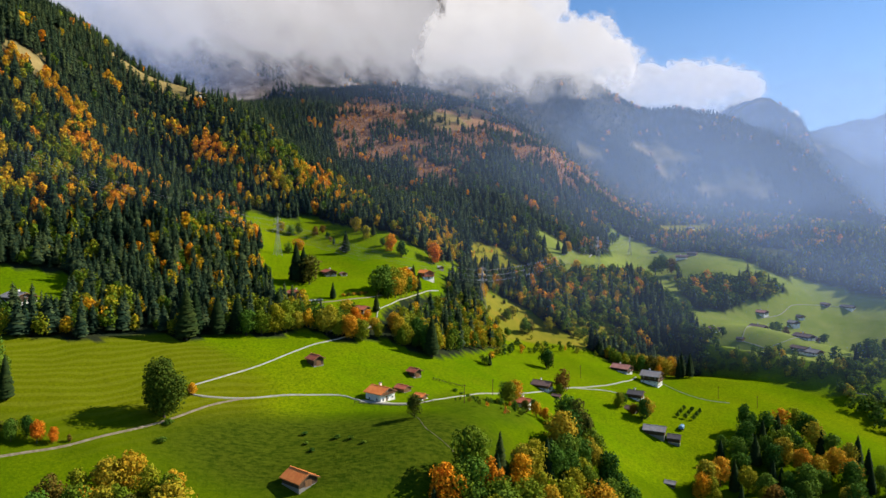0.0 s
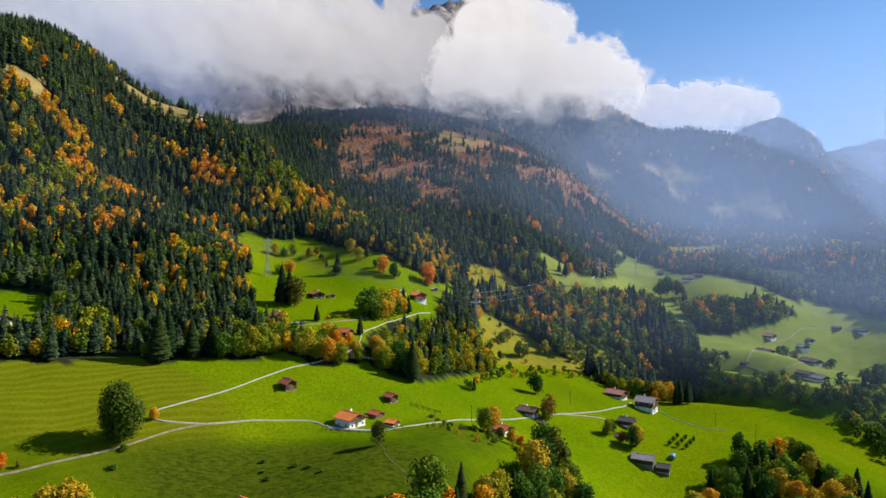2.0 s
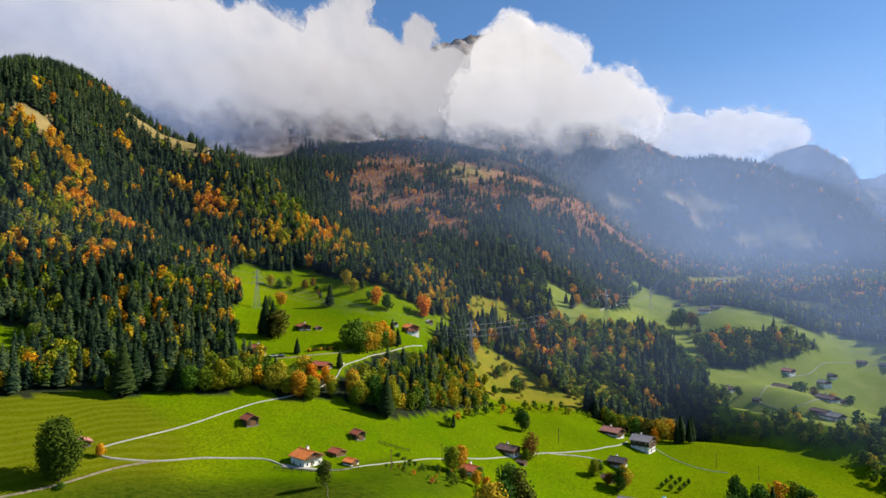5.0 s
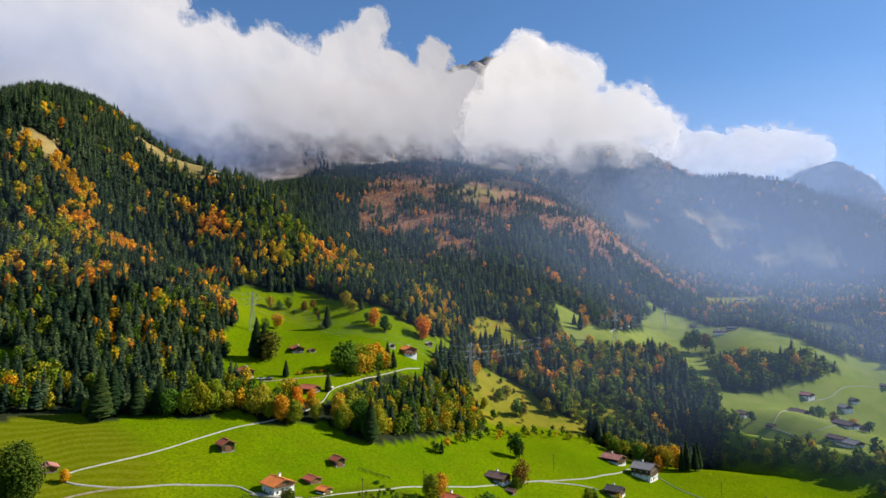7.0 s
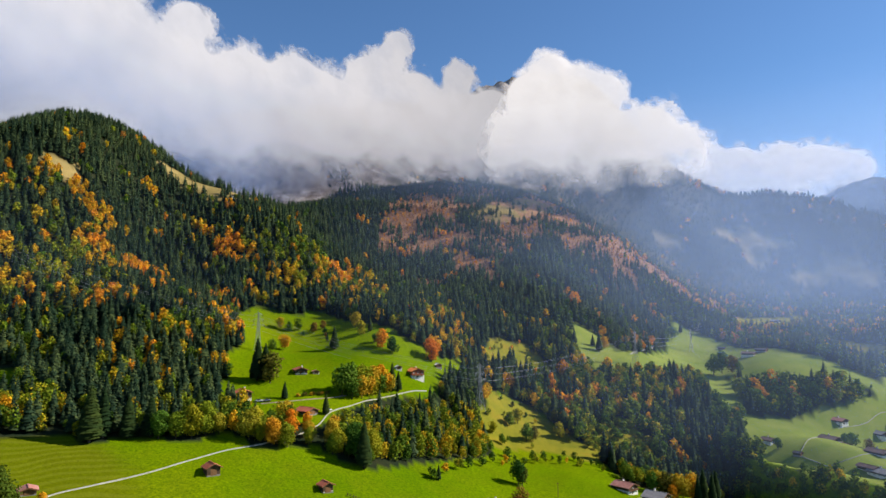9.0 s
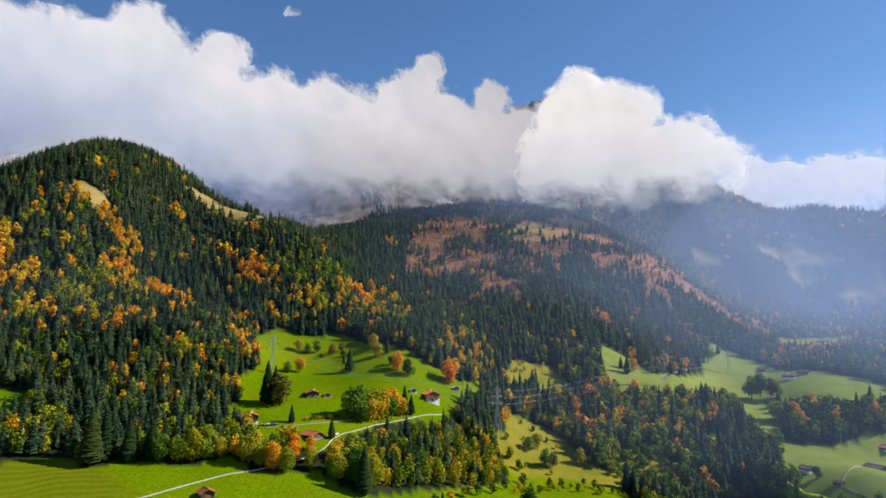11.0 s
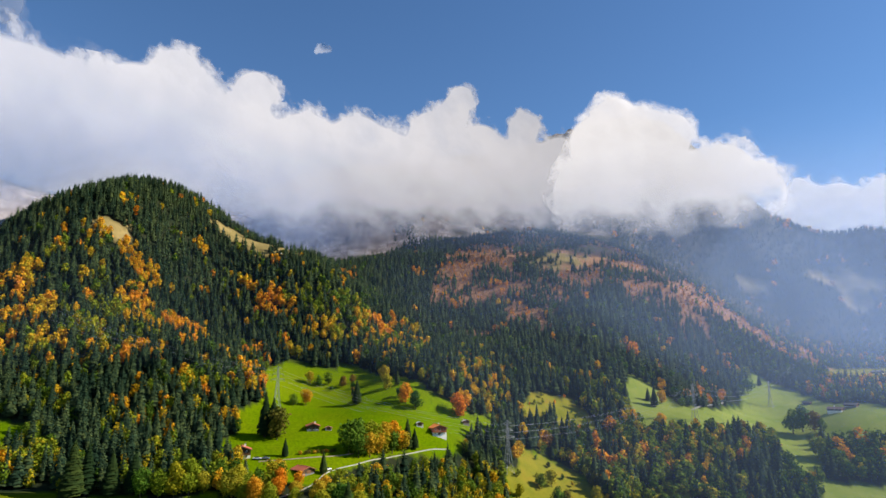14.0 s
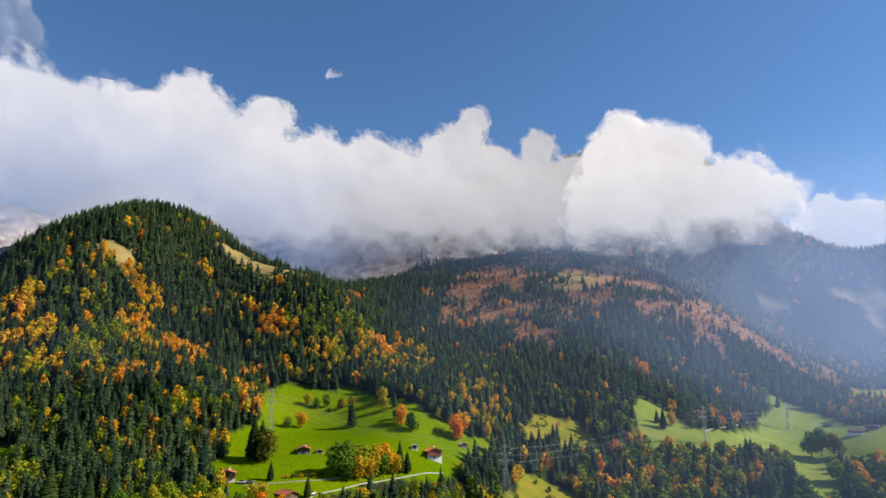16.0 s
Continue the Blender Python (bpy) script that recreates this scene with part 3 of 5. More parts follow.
house("shed", "small weathered hut with a grey roof", "shed", 103, 284, -30, 4.5, 5, 2.6, "grey", split=0, storeys=0, chimney=False, over=0.5)
house("farmhouse", "wooden farmhouse with white base and red roof", "house", -13, 471, -52, 11, 12, 7.0, "orange", up=RED_WOOD, split=0.42, balcony=True, group=FARM_GROUP)
house("shed", "white annexe beside the red-roofed farmhouse", "shed", -24, 467, -60, 5, 7, 2.6, "pale", split=0.9, storeys=0, chimney=False, over=0.4)
house("shed", "small wooden hut with a pale metal roof", "shed", -3, 500, -50, 5.5, 7, 2.6, "pale", split=0, storeys=0, chimney=False, over=0.6)
house("chalet", "dark wooden chalet with a red-brown roof", "house", -75, 420, -58, 8.5, 11, 4.2, "red", split=0.3, storeys=1, group=FARM_GROUP)
house("shed", "cream annexe beside the wooden chalet", "shed", -66, 423, -58, 4.5, 5, 2.4, "pink", low=CREAM, split=0.9, storeys=0, chimney=False, over=0.4)
house("hut", "tiny grey wooden hut on the upper pasture", "shed", -75, 480, -50, 4.5, 5, 2.4, "grey", split=0, storeys=0, chimney=False, over=0.5)
house("chalet", "brown chalet with white ground floor at the wood", "house", -84, 363, -52, 9.5, 10, 6.6, "red", split=0.4, storeys=2, balcony=True, group=FARM_GROUP)
house("barn", "old barn with a wide reddish-brown roof", "barn", -47, 362, -25, 9, 11, 3.0, "red", split=0.2, storeys=0, chimney=False)
house("farmhouse", "large wooden house with a grey roof in the glade", "house", -197, 296, -30, 12, 16, 4.6, "grey", split=0.4, storeys=2, group=FARM_GROUP)
VALLEY_GROUP = "houses on the valley meadow"
house("farmhouse", "white farmhouse with a reddish roof in the valley", "house", 308, 616, -55, 10, 12, 5, "pink", split=0.6, group=VALLEY_GROUP)
house("farmhouse", "broad farmhouse with a brown roof in the valley", "house", 284, 572, -60, 11, 16, 4.6, "brown", split=0.6, group=VALLEY_GROUP)
house("cottage", "small white house beside the valley farm", "house", 292, 566, -60, 6, 7, 4, "pink", split=0.9, storeys=1)
house("farmhouse", "long low farmhouse with a grey roof", "house", 336, 617, -70, 10, 20, 3.8, "grey", split=0.5, storeys=1, group=VALLEY_GROUP)
house("barn", "low dark barn at the valley farm", "barn", 350, 626, -70, 8, 9, 3.2, "dark", split=0.4, storeys=0, chimney=False)
house("farmhouse", "brown-roofed farmhouse with white front in the valley", "house", 288, 507, -65, 10, 16, 4.2, "brown", split=0.55, group=VALLEY_GROUP)
house("barn", "dark-roofed barn beside the valley farmhouse", "barn", 299, 513, -65, 8, 9, 3.4, "dark", split=0.3, storeys=0, chimney=False)
house("farmhouse", "low farmhouse with a grey and brown roof", "house", 275, 474, -65, 11, 16, 3.8, "grey", split=0.6, group=VALLEY_GROUP)
house("barn", "brown barn behind the low farmhouse", "barn", 271, 482, -65, 7, 14, 4, "brown", split=0.3, storeys=0, chimney=False)
house("hut", "small dark wooden hut at the lane fork", "shed", 244, 521, -50, 5, 6, 2.8, "dark", split=0, storeys=0, chimney=False, over=0.5)
house("chalet", "dark chalet below the grove", "house", 241, 616, -50, 8, 11, 4, "dark", split=0.5, group=VALLEY_GROUP)
house("chalet", "white chalet with a dark roof on the meadow", "house", 234, 549, -55, 8, 10, 4, "brown", split=0.6, group=VALLEY_GROUP)
house("barn", "dark barn on the upper valley meadow", "barn", 411, 647, -60, 9, 14, 3.6, "dark", split=0.4, storeys=0, chimney=False)
house("barn", "low barn on the upper valley meadow", "barn", 390, 652, -60, 7, 11, 3.2, "brown", split=0.3, storeys=0, chimney=False)
house("cottage", "cottage with a pink tiled roof above the gully", "house", 180, 636, -60, 9, 12, 4.2, "pink", split=0.7, group=VALLEY_GROUP)
house("barn", "dark-roofed barn on the bridge meadow", "barn", 122, 593, -50, 8, 13, 3.2, "brown", split=0.2, storeys=0, chimney=False)
house("shed", "low shed with a dark sheet roof at the wood's edge", "shed", 110, 588, -50, 6, 11, 2.6, "dark", split=0, storeys=0, chimney=False)
house("farmhouse", "dark farm roofs on the hazy meadow", "house", 275, 736, -35, 9, 14, 4, "brown", split=0.4, storeys=1, group=VALLEY_GROUP)
house("barn", "dark farm barn on the hazy meadow", "barn", 289, 742, -35, 8, 12, 3.6, "dark", split=0.3, storeys=0, chimney=False)
house("hut", "small dark hut on the hazy meadow", "shed", 266, 806, -35, 5, 8, 3, "dark", split=0, storeys=0, chimney=False)
house("hut", "small white hut among trees on the saddle", "house", -241, 640, -50, 7, 8, 4, "pale", split=0.6, storeys=1, chimney=False)
house("hut", "far farm buildings on the shelf field", "house", 380, 985, -50, 8, 14, 4, "grey", split=0.5, storeys=1, chimney=False)


def parked_trailer(x, y, yaw):
    """A small covered farm trailer."""
    ob = new("farm_trailer")
    ob.matrix_world = pose(x, y, float(ground(x, y)), 0, 0, yaw)
    part("bed", boxes((-2.2, 2.2, -1.1, 1.1, 0.7, 0.95)), STEEL, ob)
    part("cover", prism([(-1.15, 0.95), (1.15, 0.95), (1.15, 2.0), (0.5, 2.5), (-0.5, 2.5), (-1.15, 2.0)], -2.2, 2.2), BLUE, ob, "blue tarpaulin cover")
    for sx_ in (-1.0, 1.0):
        for sy_ in (-1.15, 1.0):
            bm = bmesh.new()
            bmesh.ops.create_cone(bm, cap_ends=True, segments=14, radius1=0.45, radius2=0.45, depth=0.22, matrix=Matrix.Translation((sx_, sy_ + 0.07, 0.42)) @ Matrix.Rotation(radians(90), 4, "X"))
            part("wheel", bm, DARK_WOOD, ob)
    part("drawbar", boxes((2.2, 3.6, -0.06, 0.06, 0.6, 0.74)), STEEL, ob)
    return tagged(ob, "farm trailer with a blue tarpaulin beside the barn", "trailer")


parked_trailer(128, 338, 60)


def parked_car(x, y, yaw, paint, label):
    """A parked car, far off."""
    ob = new("car")
    ob.matrix_world = pose(x, y, float(ground(x, y)) + 0.1, 0, 0, yaw)
    part("body", prism([(-0.85, 0.3), (0.85, 0.3), (0.88, 0.8), (0.75, 0.95), (-0.75, 0.95), (-0.88, 0.8)], -2.1, 2.1), paint, ob)
    bm = bmesh.new()
    bmesh.ops.create_cube(bm, size=1, matrix=Matrix.Translation((-0.2, 0, 1.2)) @ Matrix.Diagonal((2.3, 1.5, 0.52, 1)))
    for v in bm.verts:
        if v.co.z > 1.3:
            v.co.x, v.co.y = -0.2 + (v.co.x + 0.2) * 0.7, v.co.y * 0.85
    part("cabin", bm, GLASS, ob)
    for a in (-1.3, 1.3):
        for b in (-0.85, 0.85):
            bm = bmesh.new()
            bmesh.ops.create_cone(bm, cap_ends=True, segments=12, radius1=0.32, radius2=0.32, depth=0.2, matrix=Matrix.Translation((a, b, 0.32)) @ Matrix.Rotation(radians(90), 4, "X"))
            part("wheel", bm, DARK_WOOD, ob)
    return tagged(ob, label, "car")


parked_car(-38.5, 371, 60, WHITE, "small white car parked on the lane")
parked_car(-74, 362, 20, WHITE, "white car parked beside the brown chalet")
parked_car(-70.5, 364, 25, STEEL, "grey car parked beside the brown chalet")


# ---- power line ----
def pylon(x, y, high, yaw, label):
    """A lattice mast with three pairs of arms."""
    ob = new("pylon")
    ob.matrix_world = pose(x, y, float(ground(x, y)) - 0.3, 0, 0, yaw)

    def bar(bm, a, b, r):
        a, b = Vector(a), Vector(b)
        turn_ = (b - a).to_track_quat("Z", "Y").to_matrix().to_4x4()
        bmesh.ops.create_cone(bm, cap_ends=False, segments=4, radius1=r, radius2=r, depth=(b - a).length, matrix=Matrix.Translation((a + b) / 2) @ turn_)

    foot, neck = high * 0.085, high * 0.02
    size = lambda z: foot + (neck - foot) * min(1, z / (high * 0.62)) ** 0.8 if z < high * 0.62 else neck * (1.0 - 0.6 * (z - high * 0.62) / (high * 0.38))
    levels = [high * f for f in (0, 0.14, 0.27, 0.38, 0.48, 0.56, 0.63, 0.70, 0.77, 0.84, 0.91, 1.0)]
    corners = ((1, 1), (1, -1), (-1, -1), (-1, 1))
    for cx, cy in corners:
        bm = bmesh.new()
        for z0, z1 in zip(levels, levels[1:]):
            bar(bm, (cx * size(z0), cy * size(z0), z0), (cx * size(z1), cy * size(z1), z1), 0.11)
        part("leg", bm, STEEL, ob)
    bm = bmesh.new()
    for z0, z1 in zip(levels, levels[1:]):
        for (ax, ay), (bx, by) in zip(corners, corners[1:] + corners[:1]):
            bar(bm, (ax * size(z0), ay * size(z0), z0), (bx * size(z1), by * size(z1), z1), 0.055)
            bar(bm, (bx * size(z0), by * size(z0), z0), (ax * size(z1), ay * size(z1), z1), 0.055)
    part("bracing", bm, STEEL, ob)
    for z, reach in ((0.66, 0.16), (0.79, 0.13), (0.92, 0.10)):
        for s in (1, -1):
            bm = bmesh.new()
            tip = (0, s * high * reach, high * (z + 0.015))
            for cx in (1, -1):
                bar(bm, (cx * size(high * z), s * size(high * z), high * z), tip, 0.10)
                bar(bm, (cx * size(high * z), s * size(high * z), high * (z + 0.05)), tip, 0.10)
            arm = part("arm", bm, STEEL, ob)
            part("insulator", boxes((-0.12, 0.12, tip[1] - 0.12, tip[1] + 0.12, tip[2] - 1.6, tip[2])), GLASS, arm)
    return tagged(ob, label, "pylon", "pylons of the power line")


PYLONS = ((-260, 395, 27, 60), (-114, 441, 27, 45), (30, 486, 33, 40), (151, 624, 30, 48), (230, 788, 26, 65), (300, 960, 26, 68))
for k, (x, y, high_, yaw) in enumerate(PYLONS):
    if 0 < k < 5:
        pylon(x, y, high_, yaw - 90, "grey steel lattice pylon on the hillside" if k != 2 else "tall grey steel lattice pylon above the trees")
m = Nodes("aluminium_wire", 0.4, 0.4)
m.bsdf.inputs["Base Color"].default_value = (0.30, 0.31, 0.33, 1)
WIRE = m.mat
for k, (one, two) in enumerate(zip(PYLONS, PYLONS[1:])):
    for zf, reach in ((0.66, 0.16), (0.79, 0.13), (0.92, 0.10)):
        for s in (1, -1):
            ends = []
            for x, y, high_, yaw in (one, two):
                a = radians(yaw - 90)
                off_ = s * high_ * reach
                ends.append(Vector((x - math.sin(a) * off_, y + math.cos(a) * off_, float(ground(x, y)) + high_ * (zf + 0.015) - 1.8)))
            line = bpy.data.curves.new("power_cable", "CURVE")
            line.dimensions, line.bevel_depth, line.bevel_resolution = "3D", 0.032, 0
            sp = line.splines.new("POLY")
            sp.points.add(24)
            for n in range(25):
                f = n / 24
                p = ends[0].lerp(ends[1], f)
                sp.points[n].co = (p.x, p.y, p.z - 4 * f * (1 - f) * (ends[0] - ends[1]).length * 0.03, 1)
            line.materials.append(WIRE)
            tagged(new("power_cable", line), "thin aluminium power cable sagging between pylons", "cable", "cables of the power line")


def fence(points, label, step=2.4):
    """A low fence of rough posts and two rails along a line of plan points."""
    ob = new("fence")
    c = curve_through(points, step)
    base = Vector((*c[0], float(ground(*c[0]))))
    ob.matrix_world = Matrix.Translation(base)
    feet = [Vector((x, y, float(ground(x, y)))) - base for x, y in c]
    for f in feet:
        part("post", boxes((f.x - 0.09, f.x + 0.09, f.y - 0.09, f.y + 0.09, f.z - 0.4, f.z + 1.25)), DARK_WOOD, ob)
    for a, b in zip(feet, feet[1:]):
        for z in (0.55, 1.05):
            way = b - a
            bm = boxes((0, way.length, -0.05, 0.05, -0.07, 0.07))
            bm.transform(Matrix.Translation(a + Vector((0, 0, z))) @ way.to_track_quat("X", "Z").to_matrix().to_4x4())
            part("rail", bm, DARK_WOOD, ob)
    return tagged(ob, label, "fence", "pasture fences")


fence([(-4.1, 300.6), (9.7, 299.2)], "dark weathered wooden fence on the steep pasture")
fence([(-35, 253.5), (-24, 251.5), (-13, 252), (-4, 258)], "low wooden fence along the lane by the farmhouse", 3.2)


def wooden_pole(x, y, high_=8.0):
    ob = new("wooden_pole")
    ob.matrix_world = pose(x, y, float(ground(x, y)) - 0.3)
    bm = bmesh.new()
    bmesh.ops.create_cone(bm, cap_ends=True, segments=8, radius1=0.16, radius2=0.1, depth=high_, matrix=Matrix.Translation((0, 0, high_ / 2)))
    part("post", bm, BROWN_WOOD, ob)
    part("crossbar", boxes((-0.7, 0.7, -0.07, 0.07, high_ - 0.7, high_ - 0.55)), BROWN_WOOD, ob)
    return tagged(ob, "slim wooden power pole in the meadow", "pole", "wooden poles")


for x, y in ((9, 254), (24, 300), (172, 395), (190, 382), (82, 376)):
    wooden_pole(x, y)


# ---- trees ----
def leaf_material(name, *stops, tinted=False, spread=0.35, glow=0.25, gloss=0.04):
    """Foliage: a colour for each tree, mottled within it, and light that passes through the leaves."""
    m = Nodes(name, 0.8, gloss)
    if tinted:
        pick = m.attribute("tint")
    else:
        pick = m.add("ObjectInfo").outputs["Random"]
    island = m.add("NewGeometry").outputs["Random Per Island"]
    fac = m.math("ADD", pick, m.math("MULTIPLY", m.math("SUBTRACT", island, 0.5), spread))
    col = m.ramp(fac, *stops)
    shade = m.ramp(m.noise(0.6, 3, 0.6), (0.3, (0.62, 0.62, 0.62)), (0.7, (1.15, 1.15, 1.15)))
    col = m.mix(1.0, col, shade, "MULTIPLY")
    m.colour(col)
    through_leaf = m.add("BsdfTranslucent")
    m.join(col, through_leaf.inputs["Color"])
    both = m.add("MixShader", Fac=glow)
    out = m.tree.nodes["Material Output"]
    m.join(m.bsdf.outputs[0], both.inputs[1])
    m.join(through_leaf.outputs[0], both.inputs[2])
    m.join(both.outputs[0], out.inputs["Surface"])
    return m.mat


# haze is put into the woods' needle colour: bluer than single spruces
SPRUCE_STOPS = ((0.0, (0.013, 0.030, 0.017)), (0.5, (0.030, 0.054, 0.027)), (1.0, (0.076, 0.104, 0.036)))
AUTUMN_STOPS = ((0.0, (0.035, 0.085, 0.012)), (0.2, (0.09, 0.16, 0.014)), (0.38, (0.24, 0.28, 0.016)), (0.55, (0.70, 0.42, 0.018)),
                (0.72, (0.82, 0.31, 0.014)), (0.84, (0.46, 0.22, 0.075)), (1.0, (0.40, 0.24, 0.15)))
SPRUCE_FAR = leaf_material("spruce_needles_wood", *SPRUCE_STOPS, tinted=True, spread=0.8, glow=0.15, gloss=0.02)
AUTUMN_FAR = leaf_material("autumn_leaves_wood", *AUTUMN_STOPS, tinted=True, spread=0.16, glow=0.3)
SPRUCE = leaf_material("spruce_needles", (0.0, (0.016, 0.034, 0.012)), (0.5, (0.028, 0.050, 0.014)), (1.0, (0.052, 0.074, 0.016)), spread=0.5, glow=0.15, gloss=0.02)
LEAF = {
    "green": leaf_material("green_leaves", (0.0, (0.035, 0.096, 0.013)), (0.5, (0.080, 0.168, 0.016)), (1.0, (0.160, 0.240, 0.022))),
    "lime": leaf_material("lime_leaves", (0.0, (0.120, 0.190, 0.012)), (0.5, (0.220, 0.265, 0.014)), (1.0, (0.400, 0.340, 0.016))),
    "yellow": leaf_material("yellow_leaves", (0.0, (0.320, 0.304, 0.022)), (0.5, (0.576, 0.368, 0.022)), (1.0, (0.704, 0.304, 0.019))),
    "orange": leaf_material("orange_leaves", (0.0, (0.72, 0.42, 0.018)), (0.5, (0.76, 0.31, 0.014)), (1.0, (0.74, 0.20, 0.016))),
    "oak": leaf_material("oak_leaves", (0.0, (0.055, 0.10, 0.012)), (0.5, (0.085, 0.125, 0.012)), (1.0, (0.12, 0.14, 0.014)), spread=0.7),
    "brown": leaf_material("brown_leaves", (0.0, (0.075, 0.098, 0.014)), (0.5, (0.140, 0.125, 0.018)), (1.0, (0.270, 0.135, 0.022))),
}
m = Nodes("bark", 0.95, 0.1)
m.colour(m.ramp(m.noise(1.5, 4, 0.6, None, (1, 1, 0.25)), (0.35, (0.035, 0.027, 0.02)), (0.7, (0.12, 0.095, 0.07))))
m.bump(m.noise(2.0, 4, 0.7, None, (1, 1, 0.2)), 0.6, 0.1)
BARK = m.mat


def spruce_shape(rng, boughs, slim=0.17, core=5):
    """Drooping boughs on a spiral round a dark inner cone, one metre high, with a ragged outline."""
    verts, tris = [(0, 0, 0.97)], []
    for j in range(core):
        a = 6.2832 * j / core
        verts.append((slim * 0.5 * math.cos(a), slim * 0.5 * math.sin(a), 0.09))
    tris += [(0, 1 + j, 1 + (j + 1) % core) for j in range(core)]
    for k in range(boughs):
        f = (k + rng.uniform(0, 0.9)) / boughs
        f = 1 - (1 - f) ** 0.72
        z, a = 0.10 + 0.89 * f, k * 2.3999 + rng.uniform(-0.35, 0.35)
        r = (slim * (1 - f) ** 0.80 * (0.72 + 0.28 * min(1, f * 5 + 0.15)) + 0.012) * rng.uniform(0.78, 1.22)
        half = (0.40 + 0.25 * rng.random()) * r + 0.008
        c, n, base = math.cos(a), math.sin(a), len(verts)
        drop = r * rng.uniform(0.30, 0.62)
        verts.append((0.08 * r * c, 0.08 * r * n, z + r * 0.55))
        verts.append((0.66 * r * c - half * n, 0.66 * r * n + half * c, z - drop * 0.75))
        verts.append((r * c, r * n, z - drop * 0.55))
        verts.append((0.66 * r * c + half * n, 0.66 * r * n - half * c, z - drop * 0.75))
        tris += [(base, base + 1, base + 2), (base, base + 2, base + 3)]
    return np.array(verts), np.array(tris)


def crown_shape(rng, clumps, size, lobes=7, tall=1.0, simple=False, low=0.24):
    """A broad crown: leaf clumps over the skin of uneven lobes, one metre high in all, with gaps."""
    heart = []
    for k in range(lobes):
        a, z = rng.uniform(0, 6.28), rng.uniform(low, 0.78)
        reach = rng.uniform(0.06, 0.20) * (1.1 - abs(z - 0.5))
        heart.append((reach * math.cos(a), reach * math.sin(a), z, rng.uniform(0.15, 0.24)))
    heart.append((0, 0, 0.84, 0.14))
    heart.append((0, 0, 0.5, 0.24))
    verts, tris = [], []
    for k in range(clumps):
        hx, hy, hz, r = heart[k % len(heart)]
        n = rng.normal(size=3)
        n[2] = n[2] * 0.9 + 0.15
        n /= np.linalg.norm(n)
        c = np.array((hx, hy, hz)) + n * r * rng.uniform(0.72, 1.08) * (1, 1, tall)
        c[2] = max(c[2], 0.09)
        way = n + rng.normal(size=3) * 0.45
        way /= np.linalg.norm(way)
        u = np.cross(way, rng.normal(size=3))
        u /= np.linalg.norm(u)
        v = np.cross(way, u)
        s, base = size * rng.uniform(0.65, 1.3), len(verts)
        if simple:
            for du, dv, dn in ((1.1, 0.1, -0.3), (0, 1, 0.2), (-1.1, -0.1, -0.3), (0.1, -1, 0.2)):
                j = rng.uniform(0.8, 1.2)
                verts.append(c + (u * du + v * dv) * s * j + way * dn * s)
            tris += [(base, base + 1, base + 3), (base + 1, base + 2, base + 3)]
            continue
        for du, dv, dn in ((1, 0.15, -0.25), (-0.1, 1, -0.2), (-1, -0.2, -0.25), (0.15, -0.9, -0.2), (0, 0, 0.25)):
            j = rng.uniform(0.75, 1.2)
            verts.append(c + (u * du + v * dv) * s * j + way * dn * s)
        tris += [(base, base + 1, base + 4), (base + 1, base + 2, base + 4), (base + 2, base + 3, base + 4), (base + 3, base, base + 4)]
    return np.array(verts), np.array(tris)


def trunk_shape(rng, low, high, limbs):
    """A tapered trunk, with limbs that fork into the crown."""
    bm = bmesh.new()

    def rod(a, b, ra, rb, sides=7):
        a, b = Vector(a), Vector(b)
        turn = (b - a).to_track_quat("Z", "Y").to_matrix()
        one = [bm.verts.new(a + turn @ Vector((ra * math.cos(t), ra * math.sin(t), 0))) for t in (6.2832 * k / sides for k in range(sides))]
        two = [bm.verts.new(b + turn @ Vector((rb * math.cos(t), rb * math.sin(t), 0))) for t in (6.2832 * k / sides for k in range(sides))]
        for k in range(sides):
            bm.faces.new((one[k], one[(k + 1) % sides], two[(k + 1) % sides], two[k]))
        bm.faces.new(two)

    bend = (rng.uniform(-0.02, 0.02), rng.uniform(-0.02, 0.02), low)
    rod((0, 0, -0.05), (0, 0, 0.03), 0.03, 0.02)
    rod((0, 0, 0.03), bend, 0.02, 0.015)
    rod(bend, (bend[0] * 0.5, bend[1] * 0.5, high), 0.015, 0.004)
    for k in range(limbs):
        a, z = rng.uniform(0, 6.28) + k * 2.4, rng.uniform(low * 0.9, high * 0.75)
        reach = rng.uniform(0.1, 0.2)
        rod((0, 0, z), (reach * math.cos(a), reach * math.sin(a), z + reach * 0.9), 0.008, 0.003, 5)
    return bm


rng = np.random.default_rng(7)
TREE_KINDS = {}


def tree_meshes(kind, fine=False):
    """Two or more crowns and trunks of a kind, made once and shared by its trees."""
    if (kind, fine) not in TREE_KINDS:
        made = []
        for k in range(5 if kind in ("spruce", "green", "lime", "yellow") else 3):
            if kind == "spruce":
                shape = spruce_shape(rng, 240, rng.uniform(0.15, 0.20), 7)
                crown = fast_mesh("crown", *shape, SPRUCE)
                bm = trunk_shape(rng, 0.3, 0.9, 0)
            else:
                shape = crown_shape(rng, 9000, 0.017, 26, 1.12, True, 0.15) if kind == "oak" else crown_shape(rng, 1750, 0.025, 14, rng.uniform(0.95, 1.25), True) if fine else crown_shape(rng, 820, 0.034, 11, rng.uniform(0.95, 1.25), True)
                crown = fast_mesh("crown", *shape, LEAF[kind])
                bm = trunk_shape(rng, 0.3, 0.75, 6)
            trunk = bpy.data.meshes.new("trunk")
            bm.to_mesh(trunk)
            bm.free()
            trunk.materials.append(BARK)
            made.append((trunk, crown))
        TREE_KINDS[kind, fine] = made
    return TREE_KINDS[kind, fine]


